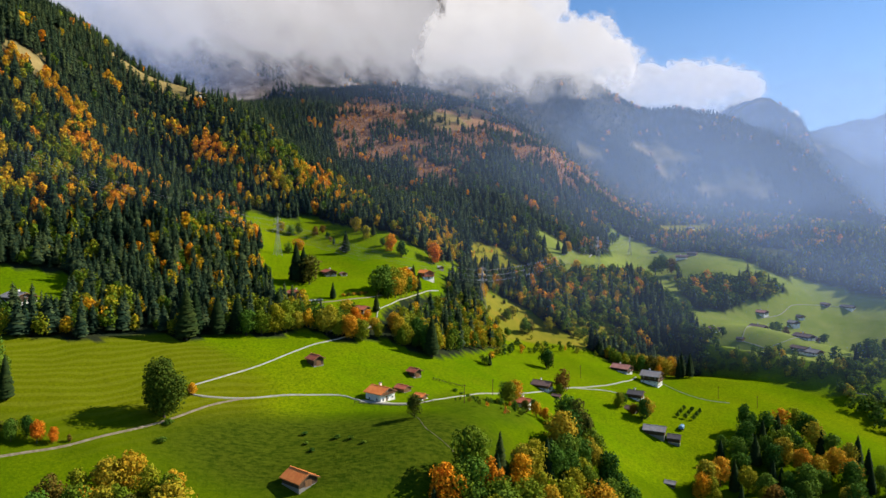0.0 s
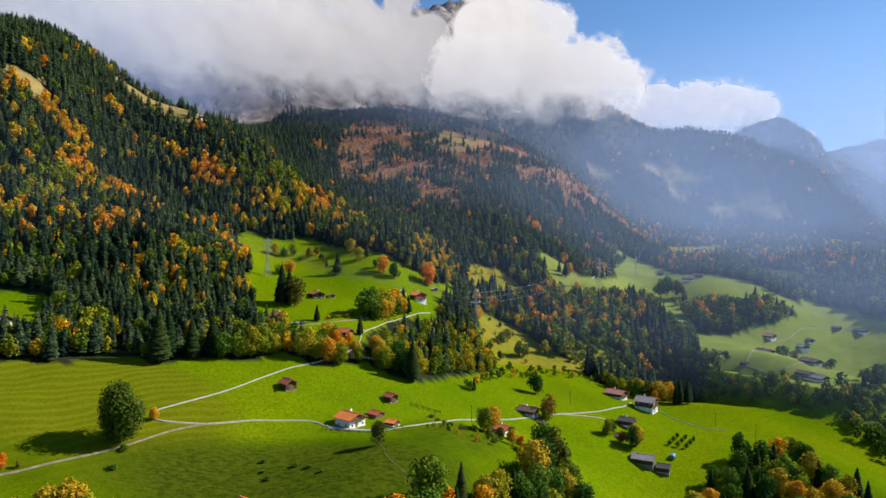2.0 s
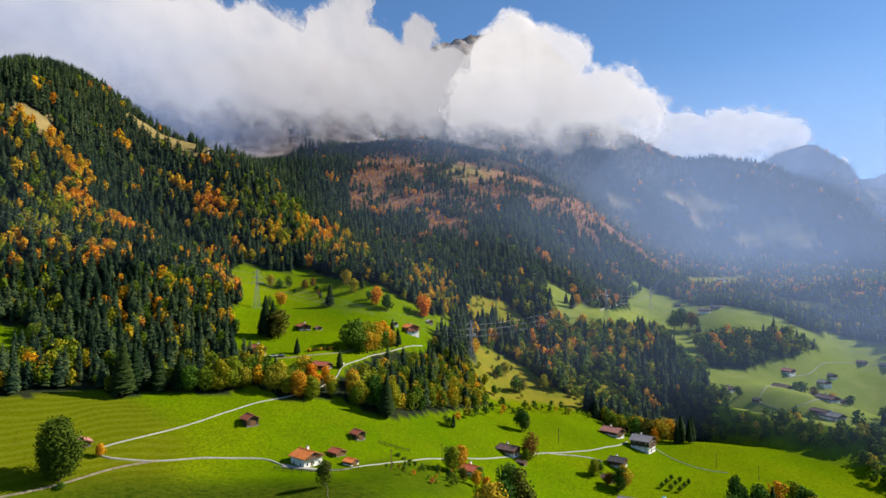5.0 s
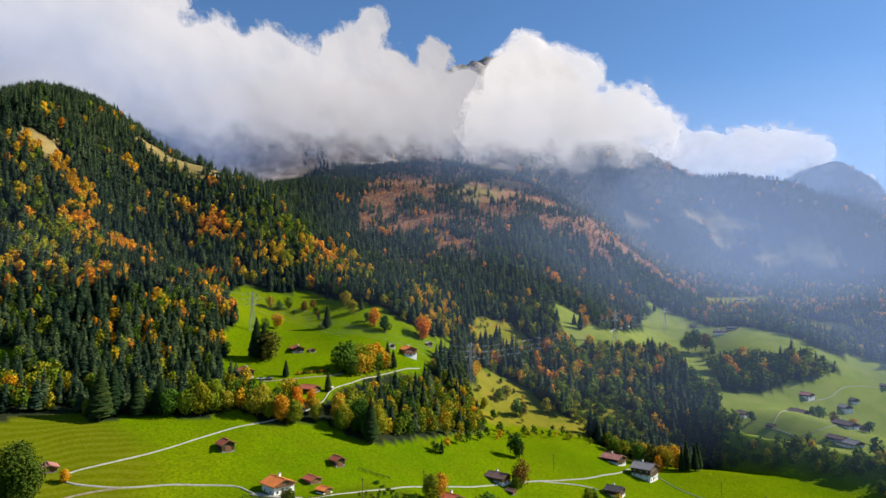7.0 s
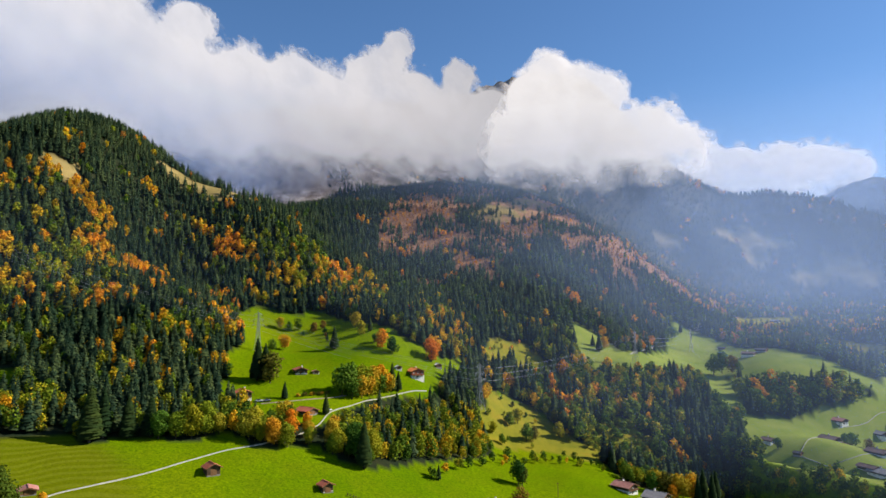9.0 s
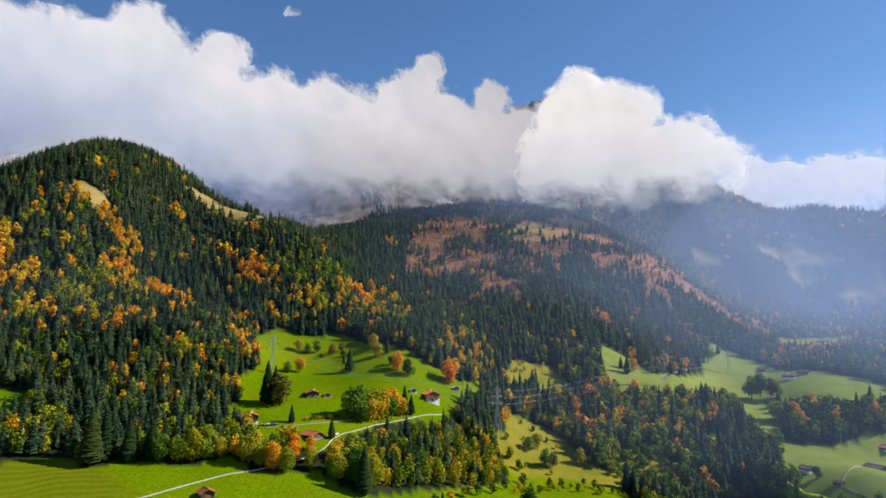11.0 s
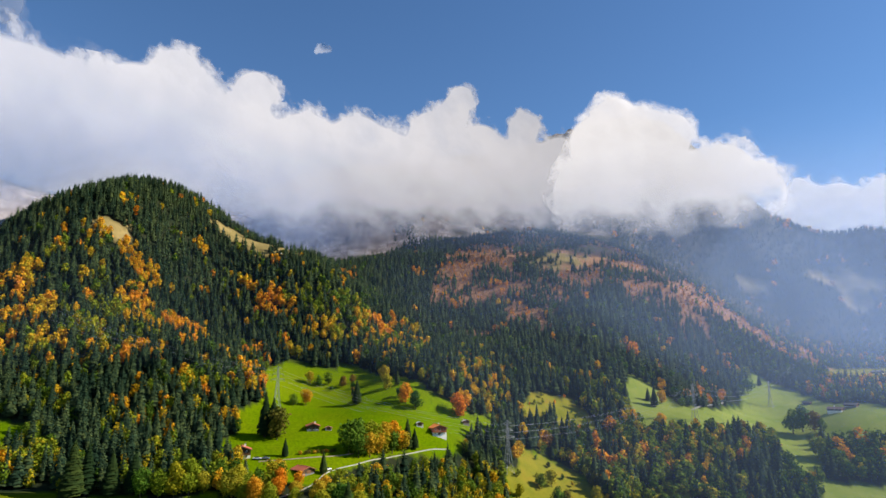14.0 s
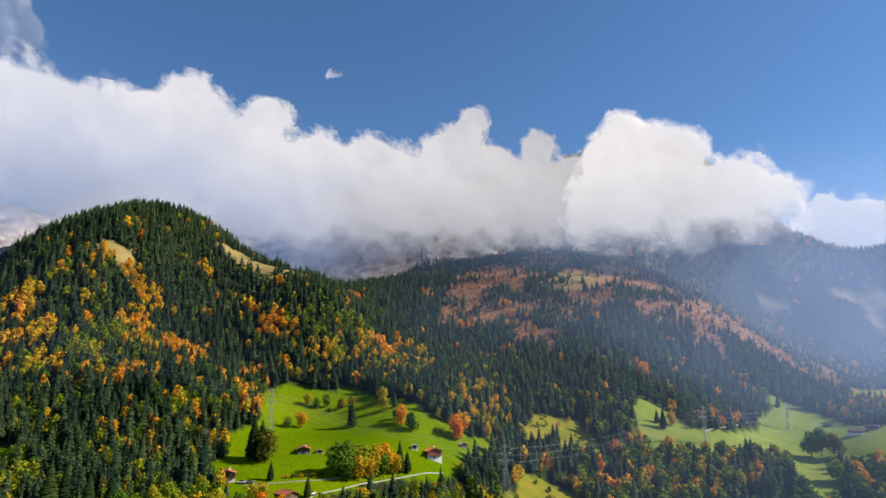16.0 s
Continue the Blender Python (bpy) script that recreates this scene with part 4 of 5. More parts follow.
TREE_LABELS = {
    "spruce": ("spruce", "tall dark green spruce with drooping boughs"),
    "green": ("broadleaf_tree", "full dark green broadleaf tree on the meadow"),
    "oak": ("broadleaf_tree", "full dark green broadleaf tree with a dense crown"),
    "lime": ("broadleaf_tree", "yellow-green broadleaf tree turning in autumn"),
    "yellow": ("broadleaf_tree", "golden yellow autumn broadleaf tree"),
    "orange": ("broadleaf_tree", "glowing orange autumn broadleaf tree"),
    "brown": ("broadleaf_tree", "brownish green broadleaf tree in early autumn"),
}


def tree(kind, x, y, high, wide=1.0, group="", label=""):
    """One tree with its foot in the ground."""
    name, words = TREE_LABELS[kind]
    made = tree_meshes(kind, kind not in ("oak", "spruce") and math.hypot(x - 30, y - 30) < 325 and high > 4)
    trunk, crown = made[int(rng.integers(0, 99)) % len(made)]
    ob = new(name)
    ob.matrix_world = Matrix.LocRotScale((x, y, float(ground(x, y)) - 0.1), Euler((0, 0, rng.uniform(0, 6.28))), (high * wide, high * wide, high))
    for part_name, mesh in (("trunk", trunk), ("crown", crown)):
        new(part_name, mesh).parent = ob
    return tagged(ob, label or words, "tree", group)


def planted(shapes, x, y, z, high, wide, pick, turn):
    """Many trees in one set of arrays: points, triangles and one number for each point's tree."""
    all_v, all_t, which, base = [], [], [], 0
    for k, (v, t) in enumerate(shapes):
        some = np.nonzero(pick == k)[0]
        if not len(some):
            continue
        c, s = np.cos(turn[some])[:, None], np.sin(turn[some])[:, None]
        w, h = (high * wide)[some][:, None], high[some][:, None]
        px = (v[:, 0] * c - v[:, 1] * s) * w + x[some][:, None]
        py = (v[:, 0] * s + v[:, 1] * c) * w + y[some][:, None]
        pz = v[:, 2] * h + z[some][:, None]
        all_v.append(np.stack([px, py, pz], -1).reshape(-1, 3))
        all_t.append((t[None] + (base + np.arange(len(some)) * len(v))[:, None, None]).reshape(-1, 3))
        which.append(np.repeat(some, len(v)))
        base += len(some) * len(v)
    return np.concatenate(all_v), np.concatenate(all_t), np.concatenate(which)


# ---- the woods ----
def scatter(x0, x1, y0, y1, step, seed):
    """Plan points on a shaken grid."""
    r = np.random.default_rng(seed)
    gx_, gy_ = np.meshgrid(np.arange(x0, x1, step), np.arange(y0, y1, step))
    gx_, gy_ = gx_ + r.uniform(-0.48, 0.48, gx_.shape) * step, gy_ + r.uniform(-0.48, 0.48, gy_.shape) * step
    return gx_.ravel(), gy_.ravel()


# Groups of coloured trees: centre, radius and autumn hue.
AUTUMN_SPOTS = (
    (-234, 491, 18, 0.66), (-203, 456, 9, 0.68), (-182, 508, 11, 0.68), (-154, 470, 10, 0.66), (-132, 453, 5, 0.72), (-288, 499, 15, 0.58), (-294, 492, 9, 0.56),
    (-263, 472, 14, 0.62), (-311, 495, 14, 0.58), (-322, 478, 10, 0.58), (-302, 587, 9, 0.55), (-320, 419, 14, 0.56), (-309, 405, 10, 0.6), (-285, 406, 11, 0.56),
    (-293, 392, 7, 0.6), (-259, 389, 12, 0.5), (-270, 374, 8, 0.62), (-254, 416, 12, 0.38), (-261, 442, 12, 0.36), (-229, 403, 10, 0.44), (-207, 400, 8, 0.66),
    (-209, 418, 8, 0.6), (-235, 457, 10, 0.56), (-247, 391, 5, 0.62), (-160, 410, 5, 0.56), (-173, 444, 6, 0.55), (-211, 575, 14, 0.68), (-191, 572, 9, 0.62),
    (-237, 585, 6, 0.58), (-248, 592, 6, 0.52), (-127, 630, 15, 0.74), (-127, 675, 11, 0.7), (-137, 613, 11, 0.52), (-171, 588, 14, 0.3), (-155, 613, 12, 0.28),
    (-155, 574, 11, 0.46), (-138, 569, 10, 0.4), (-160, 558, 7, 0.5), (-167, 534, 7, 0.5), (-156, 529, 6, 0.46), (-113, 687, 15, 0.5), (-86, 646, 12, 0.56),
    (-90, 595, 10, 0.44), (-115, 584, 7, 0.5), (-248, 810, 14, 0.72), (-234, 618, 6, 0.66), (-174, 876, 11, 0.66), (-149, 901, 12, 0.7), (-101, 935, 26, 0.92),
    (-61, 846, 15, 0.8), (-97, 789, 10, 0.74), (-43, 811, 9, 0.6), (97, 745, 9, 0.72), (105, 735, 9, 0.74), (126, 681, 7, 0.68), (167, 718, 10, 0.72),
    (183, 749, 9, 0.74), (-42, 975, 12, 0.86), (1, 785, 11, 0.84), (-34, 738, 9, 0.74), (6, 528, 6, 0.42), (-9, 516, 6, 0.62), (-8, 576, 9, 0.4),
    (-14, 623, 7, 0.45), (198, 834, 6, 0.74), (241, 666, 8, 0.5), (218, 609, 7, 0.36), (94, 547, 6, 0.66), (75, 579, 7, 0.7),
)
sx, sy = [], []
for box in ((-480, 420, 240, 640, 4.9, 1), (-620, 480, 640, 960, 6.2, 2), (-300, 620, 960, 1180, 7.6, 3), (420, 700, 420, 960, 8.5, 6)):
    a, b = scatter(*box)
    sx.append(a), sy.append(b)
sx, sy = np.concatenate(sx), np.concatenate(sy)
off = np.degrees(np.arctan2(sx - 60, sy - 30))
any_tan = any_of(TAN, sx + 14 * (rough(sx, sy, 16, 71) - 0.5), sy + 14 * (rough(sx, sy, 16, 72) - 0.5))
keep = (off > -47) & (off < 46) & ~any_of(GREEN + DRY, sx, sy) & ~(any_tan & (rough(sx, sy, 9, 73) < 0.78))
keep &= ~((sy > 326) & (sy < 470) & (np.abs(sx - np.interp(sy, (320, 334, 352, 371, 388, 416, 446, 463), (-50, -42, -37, -37, -32, -23, -12, -3)) - 4) < 12))
sx, sy = sx[keep], sy[keep]
sr = np.random.default_rng(11)
far = np.hypot(sx - 60, sy - 30)
lumps = rough(sx, sy, 38, 21) * 0.6 + rough(sx, sy, 14, 22) * 0.4
hue = np.full(len(sx), -1.0)
share = 0.05 + 0.20 * np.clip((lumps - 0.50) * 5, 0, 1)
share += 0.45 * ((sx > 60) & (sy < 640)) * (lumps > 0.52) + 0.55 * (sx > 200) + 0.08 * ((sx > 60) & (sy < 640))
share += 0.28 * ((far < 325) & (sx < 30)) + 0.35 * ((sy < 352) & (sx > -78) & (sx < 40))
share += 0.22 * np.exp(-((sx + 245) / 85) ** 2 - ((sy - 425) / 55) ** 2) + 0.35 * np.exp(-((sx + 120) / 70) ** 2 - ((sy - 610) / 50) ** 2)
share += 0.45 * ((sx > -75) & (sx < 45) & (sy > 318) & (sy < 470))
share += 0.15 * ((sx > -180) & (sx < 60) & (sy < 660)) + 0.22 * ((sx > 60) & (sx <= 200) & (sy < 760))
share *= np.where((sx < -330) | (sy > 640), 0.55, 1.0)
broad = sr.random(len(sx)) < np.clip(share, 0, 0.92)
hue[broad] = np.clip(np.where(sr.random(broad.sum()) < 0.62, sr.normal(0.27, 0.09, broad.sum()), sr.normal(0.56, 0.10, broad.sum())), 0.05, 0.82)
hue[broad & (sx > 190)] = np.clip(sr.normal(0.20, 0.13, (broad & (sx > 190)).sum()), 0.04, 0.9)
edge_like = broad & (sy < 350) & (sx < 40)
hue[edge_like] = np.clip(sr.normal(0.31, 0.12, edge_like.sum()), 0.08, 0.60)
soft_green = broad & (sx > -75) & (sx < 45) & (sy > 318) & (sy < 520)
hue[soft_green] = np.clip(sr.normal(0.32, 0.13, soft_green.sum()), 0.06, 0.7)
lower = broad & (sx > 60) & (sx <= 190) & (sy < 640)
hue[lower] = np.where(sr.random(lower.sum()) < 0.14, sr.normal(0.62, 0.08, lower.sum()), np.clip(sr.normal(0.30, 0.11, lower.sum()), 0.05, 0.55))
upper = broad & (sy > 650) & (sx < 200)
hue[upper] = np.where(sr.random(upper.sum()) < 0.84, np.clip(sr.normal(0.16, 0.07, upper.sum()), 0.02, 0.4), sr.normal(0.66, 0.08, upper.sum()))
hot = (sx > 190) & (sy > 760) & (rough(sx, sy, 40, 31) > 0.60) & (sr.random(len(sx)) < 0.30)
hue[hot] = np.clip(sr.normal(0.66, 0.14, hot.sum()), 0.2, 1)
for cx, cy, r, h in AUTUMN_SPOTS:
    spot = (np.hypot(sx - cx, sy - cy) < r * sr.uniform(0.7, 1.15, len(sx))) & (sr.random(len(sx)) < 0.86)
    hue[spot] = np.clip(sr.normal(h, 0.045, spot.sum()), 0, 1)
low_bush = inside(BUSHY_CLEARING, sx, sy)
scrub = scrub_cover(sx, sy) > 0.5
stand = rough(sx, sy, 22, 45) * 0.6 + rough(sx, sy, 9, 46) * 0.4
hue[scrub & (stand < 0.57) & (sr.random(len(sx)) < 0.93)] = -2
bush = hue == -2
hue[bush] = np.where(sr.random(bush.sum()) < 0.12, sr.normal(0.70, 0.06, bush.sum()), np.clip(sr.normal(0.90, 0.10, bush.sum()), 0.3, 1))
high = np.where(hue < 0, sr.uniform(10, 19, len(sx)), sr.uniform(7.5, 12.5, len(sx)))
high[bush] = sr.uniform(2.5, 7.5, bush.sum())
hue[low_bush], high[low_bush] = sr.uniform(0.12, 0.45, low_bush.sum()), sr.uniform(3, 6.5, low_bush.sum())
high *= np.where(far > 640, 0.84, 1.0) * np.where((sx > 60) & (sy > 470) & (sy < 900), 1.18, 1.0) * np.where(sr.random(len(sx)) < 0.12, 0.62, 1.0)
wedge = (sx > -70) & (sx < 45) & (sy > 318) & (sy < 520)
high *= np.where(wedge & (hue >= 0), 0.95, 1.0)
wide = np.where(hue < 0, sr.uniform(0.95, 1.35, len(sx)), sr.uniform(0.85, 1.15, len(sx)))
wide[low_bush] *= 1.5
edge_wood = (far < 318) & (sx < 45) & (sx > -215) & (hue > -3)
turn = sr.uniform(0, 6.28, len(sx))
sz = ground(sx, sy) - 0.2


def wood(name, label, chosen, shapes, material, tints):
    v, t, which = planted(shapes, sx[chosen], sy[chosen], sz[chosen], high[chosen], wide[chosen], sr.integers(0, len(shapes), chosen.sum()), turn[chosen])
    me = fast_mesh(name, v, t, material, False, {"tint": tints[chosen][which]})
    return tagged(new(name, me), label, "wood", kind="stuff")


near_spruce = [spruce_shape(rng, 62, rng.uniform(0.14, 0.20)) for _ in range(10)]
far_spruce = [spruce_shape(rng, 22, rng.uniform(0.17, 0.23), 4) for _ in range(8)]
near_crown = [crown_shape(rng, 120, 0.066, 8, rng.uniform(1.0, 1.3), True) for _ in range(10)]
mid_crown = [crown_shape(rng, 260, 0.046, 9, rng.uniform(1.0, 1.3), True) for _ in range(10)]
far_crown = [crown_shape(rng, 36, 0.115, 6, 1.0, True) for _ in range(8)]
# far and eastern spruces are tinted lighter, imitating sunlit, hazy slopes
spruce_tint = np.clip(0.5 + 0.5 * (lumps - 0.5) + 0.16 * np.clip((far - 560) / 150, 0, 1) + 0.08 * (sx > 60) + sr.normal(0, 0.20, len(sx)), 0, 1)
rest = ~edge_wood
wood("spruce_wood", "dense dark spruce forest on the near slope", rest & (hue < 0) & (far < 620), near_spruce, SPRUCE_FAR, spruce_tint)
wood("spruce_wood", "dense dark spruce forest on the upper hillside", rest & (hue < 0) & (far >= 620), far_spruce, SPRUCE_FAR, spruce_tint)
wood("autumn_wood", "yellow and orange broadleaf trees among the spruces", rest & (hue >= 0) & (far >= 430) & (far < 620), near_crown, AUTUMN_FAR, hue)
wood("autumn_wood", "yellow-green and orange broadleaf trees on the near slope", rest & (hue >= 0) & (far < 430), mid_crown, AUTUMN_FAR, hue)
wood("autumn_wood", "rust-coloured broadleaf trees and scrub on the upper slope", rest & (hue >= 0) & (far >= 620), far_crown, AUTUMN_FAR, hue)


def kind_of(h):
    return "spruce" if h < 0 else "green" if h < 0.22 else "lime" if h < 0.42 else "yellow" if h < 0.62 else "orange"


for k in np.nonzero(edge_wood)[0]:
    tree(kind_of(hue[k]), sx[k], sy[k], high[k] * (1.35 if hue[k] < 0 else 1.32), wide[k] * 1.02, "trees along the forest edge")

# far woods on the mountain's lower flanks
fx, fy = scatter(-420, 1050, 1110, 1760, 8.4, 5)
off, far2 = np.degrees(np.arctan2(fx - 60, fy - 30)), np.hypot(fx - 60, fy - 30)
fz = ground(fx, fy)
keep = (off > -30) & (off < 44) & (far_cover(fx, fy) > 0.5) & ((fz < 450) & ((fx > 60) | (rough(fx, fy, 45, 62) + 0.3 * (rough(fx, fy, 15, 63) - 0.5) > 0.56))) & (far2 > 1130)
sx, sy, sz = fx[keep], fy[keep], fz[keep] - 0.3
high, wide, turn = sr.uniform(7, 13, len(sx)), sr.uniform(1.0, 1.5, len(sx)), sr.uniform(0, 6.28, len(sx))
everything = np.ones(len(sx), bool)
rusty = sr.random(len(sx)) < 0.03
low_spruce = [spruce_shape(rng, 8, 0.24, 4) for _ in range(6)]
low_crown = [crown_shape(rng, 14, 0.17, 5, 1.0, True) for _ in range(4)]
wood("mountain_wood", "distant dark conifers on the mountain flank", ~rusty, low_spruce, SPRUCE_FAR, np.full(len(sx), 0.4))
wood("mountain_wood", "distant rusty broadleaf trees on the mountain flank", rusty, low_crown, AUTUMN_FAR, np.clip(sr.normal(0.8, 0.15, len(sx)), 0, 1))


# ---- trees standing free ----
tree("oak", -97.0, 221.5, 21.0, 1.0, label="broad solitary dark green tree beside the lane")
tree("orange", -94, 239, 5.0, 1.2, label="small orange tree at the bend of the lane")
for x, y, h, kind in ((-125, 195.5, 7.5, "orange"), (-121, 197, 5.5, "orange"), (-129, 197, 7, "green"), (-132, 194, 7.5, "green"), (-136, 193, 7, "brown"), (-139, 190, 7, "green"), (-134, 198, 5, "brown"), (-117, 199, 2.5, "brown")):
    tree(kind, x, y, h, 0.95, "bushes beside the lane")
for x, y, h, kind in ((-10, 231, 9, "brown"), (62, 378, 13, "green"), (64, 380, 10, "brown"), (26, 347, 7.5, "spruce"), (33, 285, 12, "yellow"), (30, 281, 11, "lime"), (29, 287, 10, "green"), (41, 281, 6, "green"),
                      (65, 342, 14, "brown"), (63, 338, 7, "lime"), (56, 262, 20, "brown"), (53, 266, 18, "green"), (60, 258, 16, "spruce"), (49, 262, 10, "lime"), (40, 268, 7, "orange"), (35, 266, 6, "brown"),
                      (44, 270, 6, "orange"), (47, 258, 8, "yellow"), (30, 262, 4, "green"), (25, 268, 3.5, "green"), (43, 276, 4, "brown")):
    tree(kind, x, y, h, 1.0, "trees about the farms")
for x, y, h, kind in ((96, 345, 9, "lime"), (99, 348, 8, "green"), (110, 341, 12.5, "yellow"), (107, 338, 12, "green"), (103, 341, 7, "brown"), (119, 286, 16, "yellow"), (123, 289, 14, "yellow"), (116, 281, 13, "orange"),
                      (121, 281, 12, "lime"), (146, 428, 9, "orange"), (152, 432, 13, "yellow"), (158, 438, 14, "orange"), (160, 430, 15, "spruce"), (150, 438, 14, "yellow"), (164, 436, 18, "spruce"), (168, 432, 16, "spruce"),
                      (143, 436, 14, "brown"), (136, 434, 13, "green"), (139, 441, 14, "yellow"), (172, 441, 17, "spruce")):
    tree(kind, x, y, h, 1.0, "trees about the farms")
for k in range(9):
    tree("green", 131 + 3.6 * (k % 3) + 4.2 * (k // 3), 352 + 5.0 * (k % 3) - 0.8 * (k // 3), 3.4, 1.1, "fruit trees in rows", "low round grey-green fruit tree in a row")
for x, y, h, kind in ((-72, 474, 12, "spruce"), (-105, 463, 8, "yellow"), (-110, 455, 6, "green"), (-86, 394, 16, "spruce"), (-90, 392, 18, "spruce"), (-82, 392, 13, "brown"), (-39, 481, 10, "orange"), (-31, 479, 9, "green"),
                      (-7, 499, 12, "orange"), (-46, 486, 5, "green"), (-36, 402, 14, "green"), (-32, 411, 13, "lime"), (-40, 398, 13, "green"), (-28, 420, 12, "yellow"), (-25, 427, 12, "orange"), (-20, 436, 13, "spruce"),
                      (-30, 404, 10, "yellow"), (-103, 513, 6, "brown"), (-116, 515, 7, "lime")):
    tree(kind, x, y, h * 1.4, 1.12, "scattered trees on the pastures")
for x, y, h, kind in ((-52, 347, 10, "yellow"), (-47, 341, 9, "orange"), (-43, 333, 9, "orange"), (-36, 336, 8, "yellow"), (-41, 348, 7, "orange"), (-33, 331, 8, "lime"), (-22, 353, 12, "lime"), (-27, 347, 9, "yellow"),
                      (-38, 405, 12, "green"), (-34, 398, 11, "green"), (-29, 412, 13, "yellow"), (-24, 422, 13, "green"), (-27, 416, 12, "lime"), (-21, 430, 12, "yellow"), (-17, 440, 12, "spruce"), (-32, 420, 11, "orange")):
    tree(kind, x, y, h * 1.05, 1.15, "trees beside the upper lane")
for k in range(9):
    tree("brown" if k % 3 else "yellow", -59 + 1.5 * k + 0.6 * (k % 2), 379 + 2.0 * k, 2.2, 1.7, "low hedge on the pasture", "low yellow-brown hedge bush on the pasture")
for x, y, h, kind in ((-122, 510, 6, "green"), (-129, 509, 7, "yellow"), (-98, 520, 5, "brown"), (-108, 505, 3, "green"), (-92, 508, 4, "green"), (-84, 492, 5, "spruce"), (-60, 498, 8, "lime"), (-88, 500, 3, "brown"),
                      (-64, 372, 7, "spruce"), (-38, 366, 8, "spruce"), (-70, 516, 9, "yellow"), (-55, 505, 8, "spruce"), (21, 503, 15, "spruce"), (28, 492, 14, "spruce"), (43, 545, 13, "spruce"), (46, 540, 9, "brown"),
                      (55, 500, 8, "lime"), (50, 492, 7, "lime"), (62, 480, 9, "green")):
    tree(kind, x, y, h * 1.4, 1.12, "scattered trees on the pastures")
for x, y, h, kind in ((66, 484, 7, "brown"), (40, 470, 6, "lime"), (47, 462, 5, "green"), (58, 560, 4, "green"), (64, 566, 5, "brown"), (75, 545, 6, "orange"), (70, 572, 4, "green"), (50, 520, 3, "brown"),
                      (60, 515, 3, "green"), (80, 520, 7, "brown"), (88, 512, 6, "green"), (84, 500, 8, "lime"), (124, 598, 9, "orange"), (121, 637, 12, "spruce"), (116, 645, 8, "spruce"), (127, 650, 8, "orange"),
                      (143, 655, 6, "green"), (186, 640, 8, "brown"), (200, 648, 10, "yellow")):
    tree(kind, x, y, h * 1.4, 1.12, "scattered trees on the pastures")
for x, y, h, kind in ((208, 652, 9, "lime"), (196, 795, 13, "spruce"), (204, 820, 10, "spruce"), (212, 800, 12, "green"), (190, 780, 9, "brown"), (228, 835, 9, "spruce"), (240, 700, 16, "green"), (232, 698, 15, "green"),
                      (248, 694, 12, "brown"), (253, 690, 8, "green"), (294, 560, 9, "green"), (286, 552, 6, "green"), (236, 536, 6, "green"), (318, 590, 7, "brown"), (330, 585, 8, "orange"), (300, 500, 6, "green")):
    tree(kind, x, y, h * 1.4, 1.12, "scattered trees on the pastures")


HUES = {"green": 0.12, "brown": 0.2, "lime": 0.36, "yellow": 0.54, "orange": 0.72}


def copse(outline, step, seed, mix_, low_, high_, group, single=True):
    """A small wood within an outline, of single trees or, far off, grown together."""
    xs_, ys_ = zip(*outline)
    a, b = scatter(min(xs_), max(xs_), min(ys_), max(ys_), step, seed)
    ok = inside(outline, a, b)
    r = np.random.default_rng(seed)
    if not single:
        a, b, n = a[ok], b[ok], int(ok.sum())
        hues = np.array([HUES[mix_[int(k)]] for k in r.integers(0, len(mix_), n)]) + r.normal(0, 0.05, n)
        v, t, which = planted(near_crown, a, b, ground(a, b) - 0.2, r.uniform(low_, high_, n), r.uniform(0.95, 1.3, n), r.integers(0, len(near_crown), n), r.uniform(0, 6.28, n))
        me = fast_mesh("copse", v, t, AUTUMN_FAR, False, {"tint": hues[which]})
        return tagged(new("copse", me), group, "wood", kind="stuff")
    for x, y in zip(a[ok], b[ok]):
        tree(mix_[int(r.integers(0, len(mix_)))], float(x), float(y), float(r.uniform(low_, high_)), float(r.uniform(0.9, 1.15)), group)


copse([(-6, 178), (4, 197), (14, 205), (26, 214), (36, 226), (44, 246), (52, 254), (62, 254), (68, 246), (72, 228), (58, 190), (30, 165), (4, 160)], 6.6, 61,
      ("green", "lime", "orange", "green", "yellow", "lime", "spruce", "lime", "green", "yellow"), 12, 19, "trees of the near copse")
copse([(140, 318), (160, 342), (182, 352), (196, 340), (206, 318), (216, 290), (214, 258), (190, 225), (140, 225), (124, 262), (128, 292)], 9.0, 62,
      ("green", "green", "spruce", "green", "lime", "green", "brown", "green", "spruce", "yellow"), 10, 16, "trees of the lower copse")
copse([(-108, 150), (-104, 176), (-92, 181), (-74, 183), (-66, 170), (-74, 148)], 6.5, 63, ("lime", "green", "yellow", "lime", "brown"), 10, 15, "trees below the lane")
copse([(-176, 200), (-168, 222), (-150, 226), (-146, 214), (-150, 196)], 7, 64, ("green", "orange", "green", "spruce"), 13, 19, "trees at the meadow's edge")
copse([(196, 516), (206, 494), (225, 468), (246, 459), (256, 450), (273, 447), (291, 450), (332, 468), (336, 456), (292, 440), (254, 441), (242, 450), (221, 459), (202, 484), (190, 500)], 4.6, 65, ("green", "brown", "brown", "lime", "lime"), 7, 11, "dull green hedge trees along the valley bank", False)
copse([(232, 640), (262, 650), (300, 650), (336, 662), (342, 645), (300, 630), (268, 622), (240, 628)], 8.0, 66, ("green", "brown", "green", "orange", "green", "lime"), 13, 19, "dull green grove above the valley meadow", False)
copse([(300, 470), (330, 500), (380, 552), (430, 575), (445, 560), (390, 500), (340, 460)], 9.0, 67, ("green", "brown", "brown", "green"), 7, 12, "dull green hedge trees along the valley bank", False)
copse([(270, 405), (300, 415), (330, 400), (330, 370), (290, 360), (262, 380)], 8.0, 68, ("green", "brown", "green"), 7, 12, "dark green bushes in the gully", False)
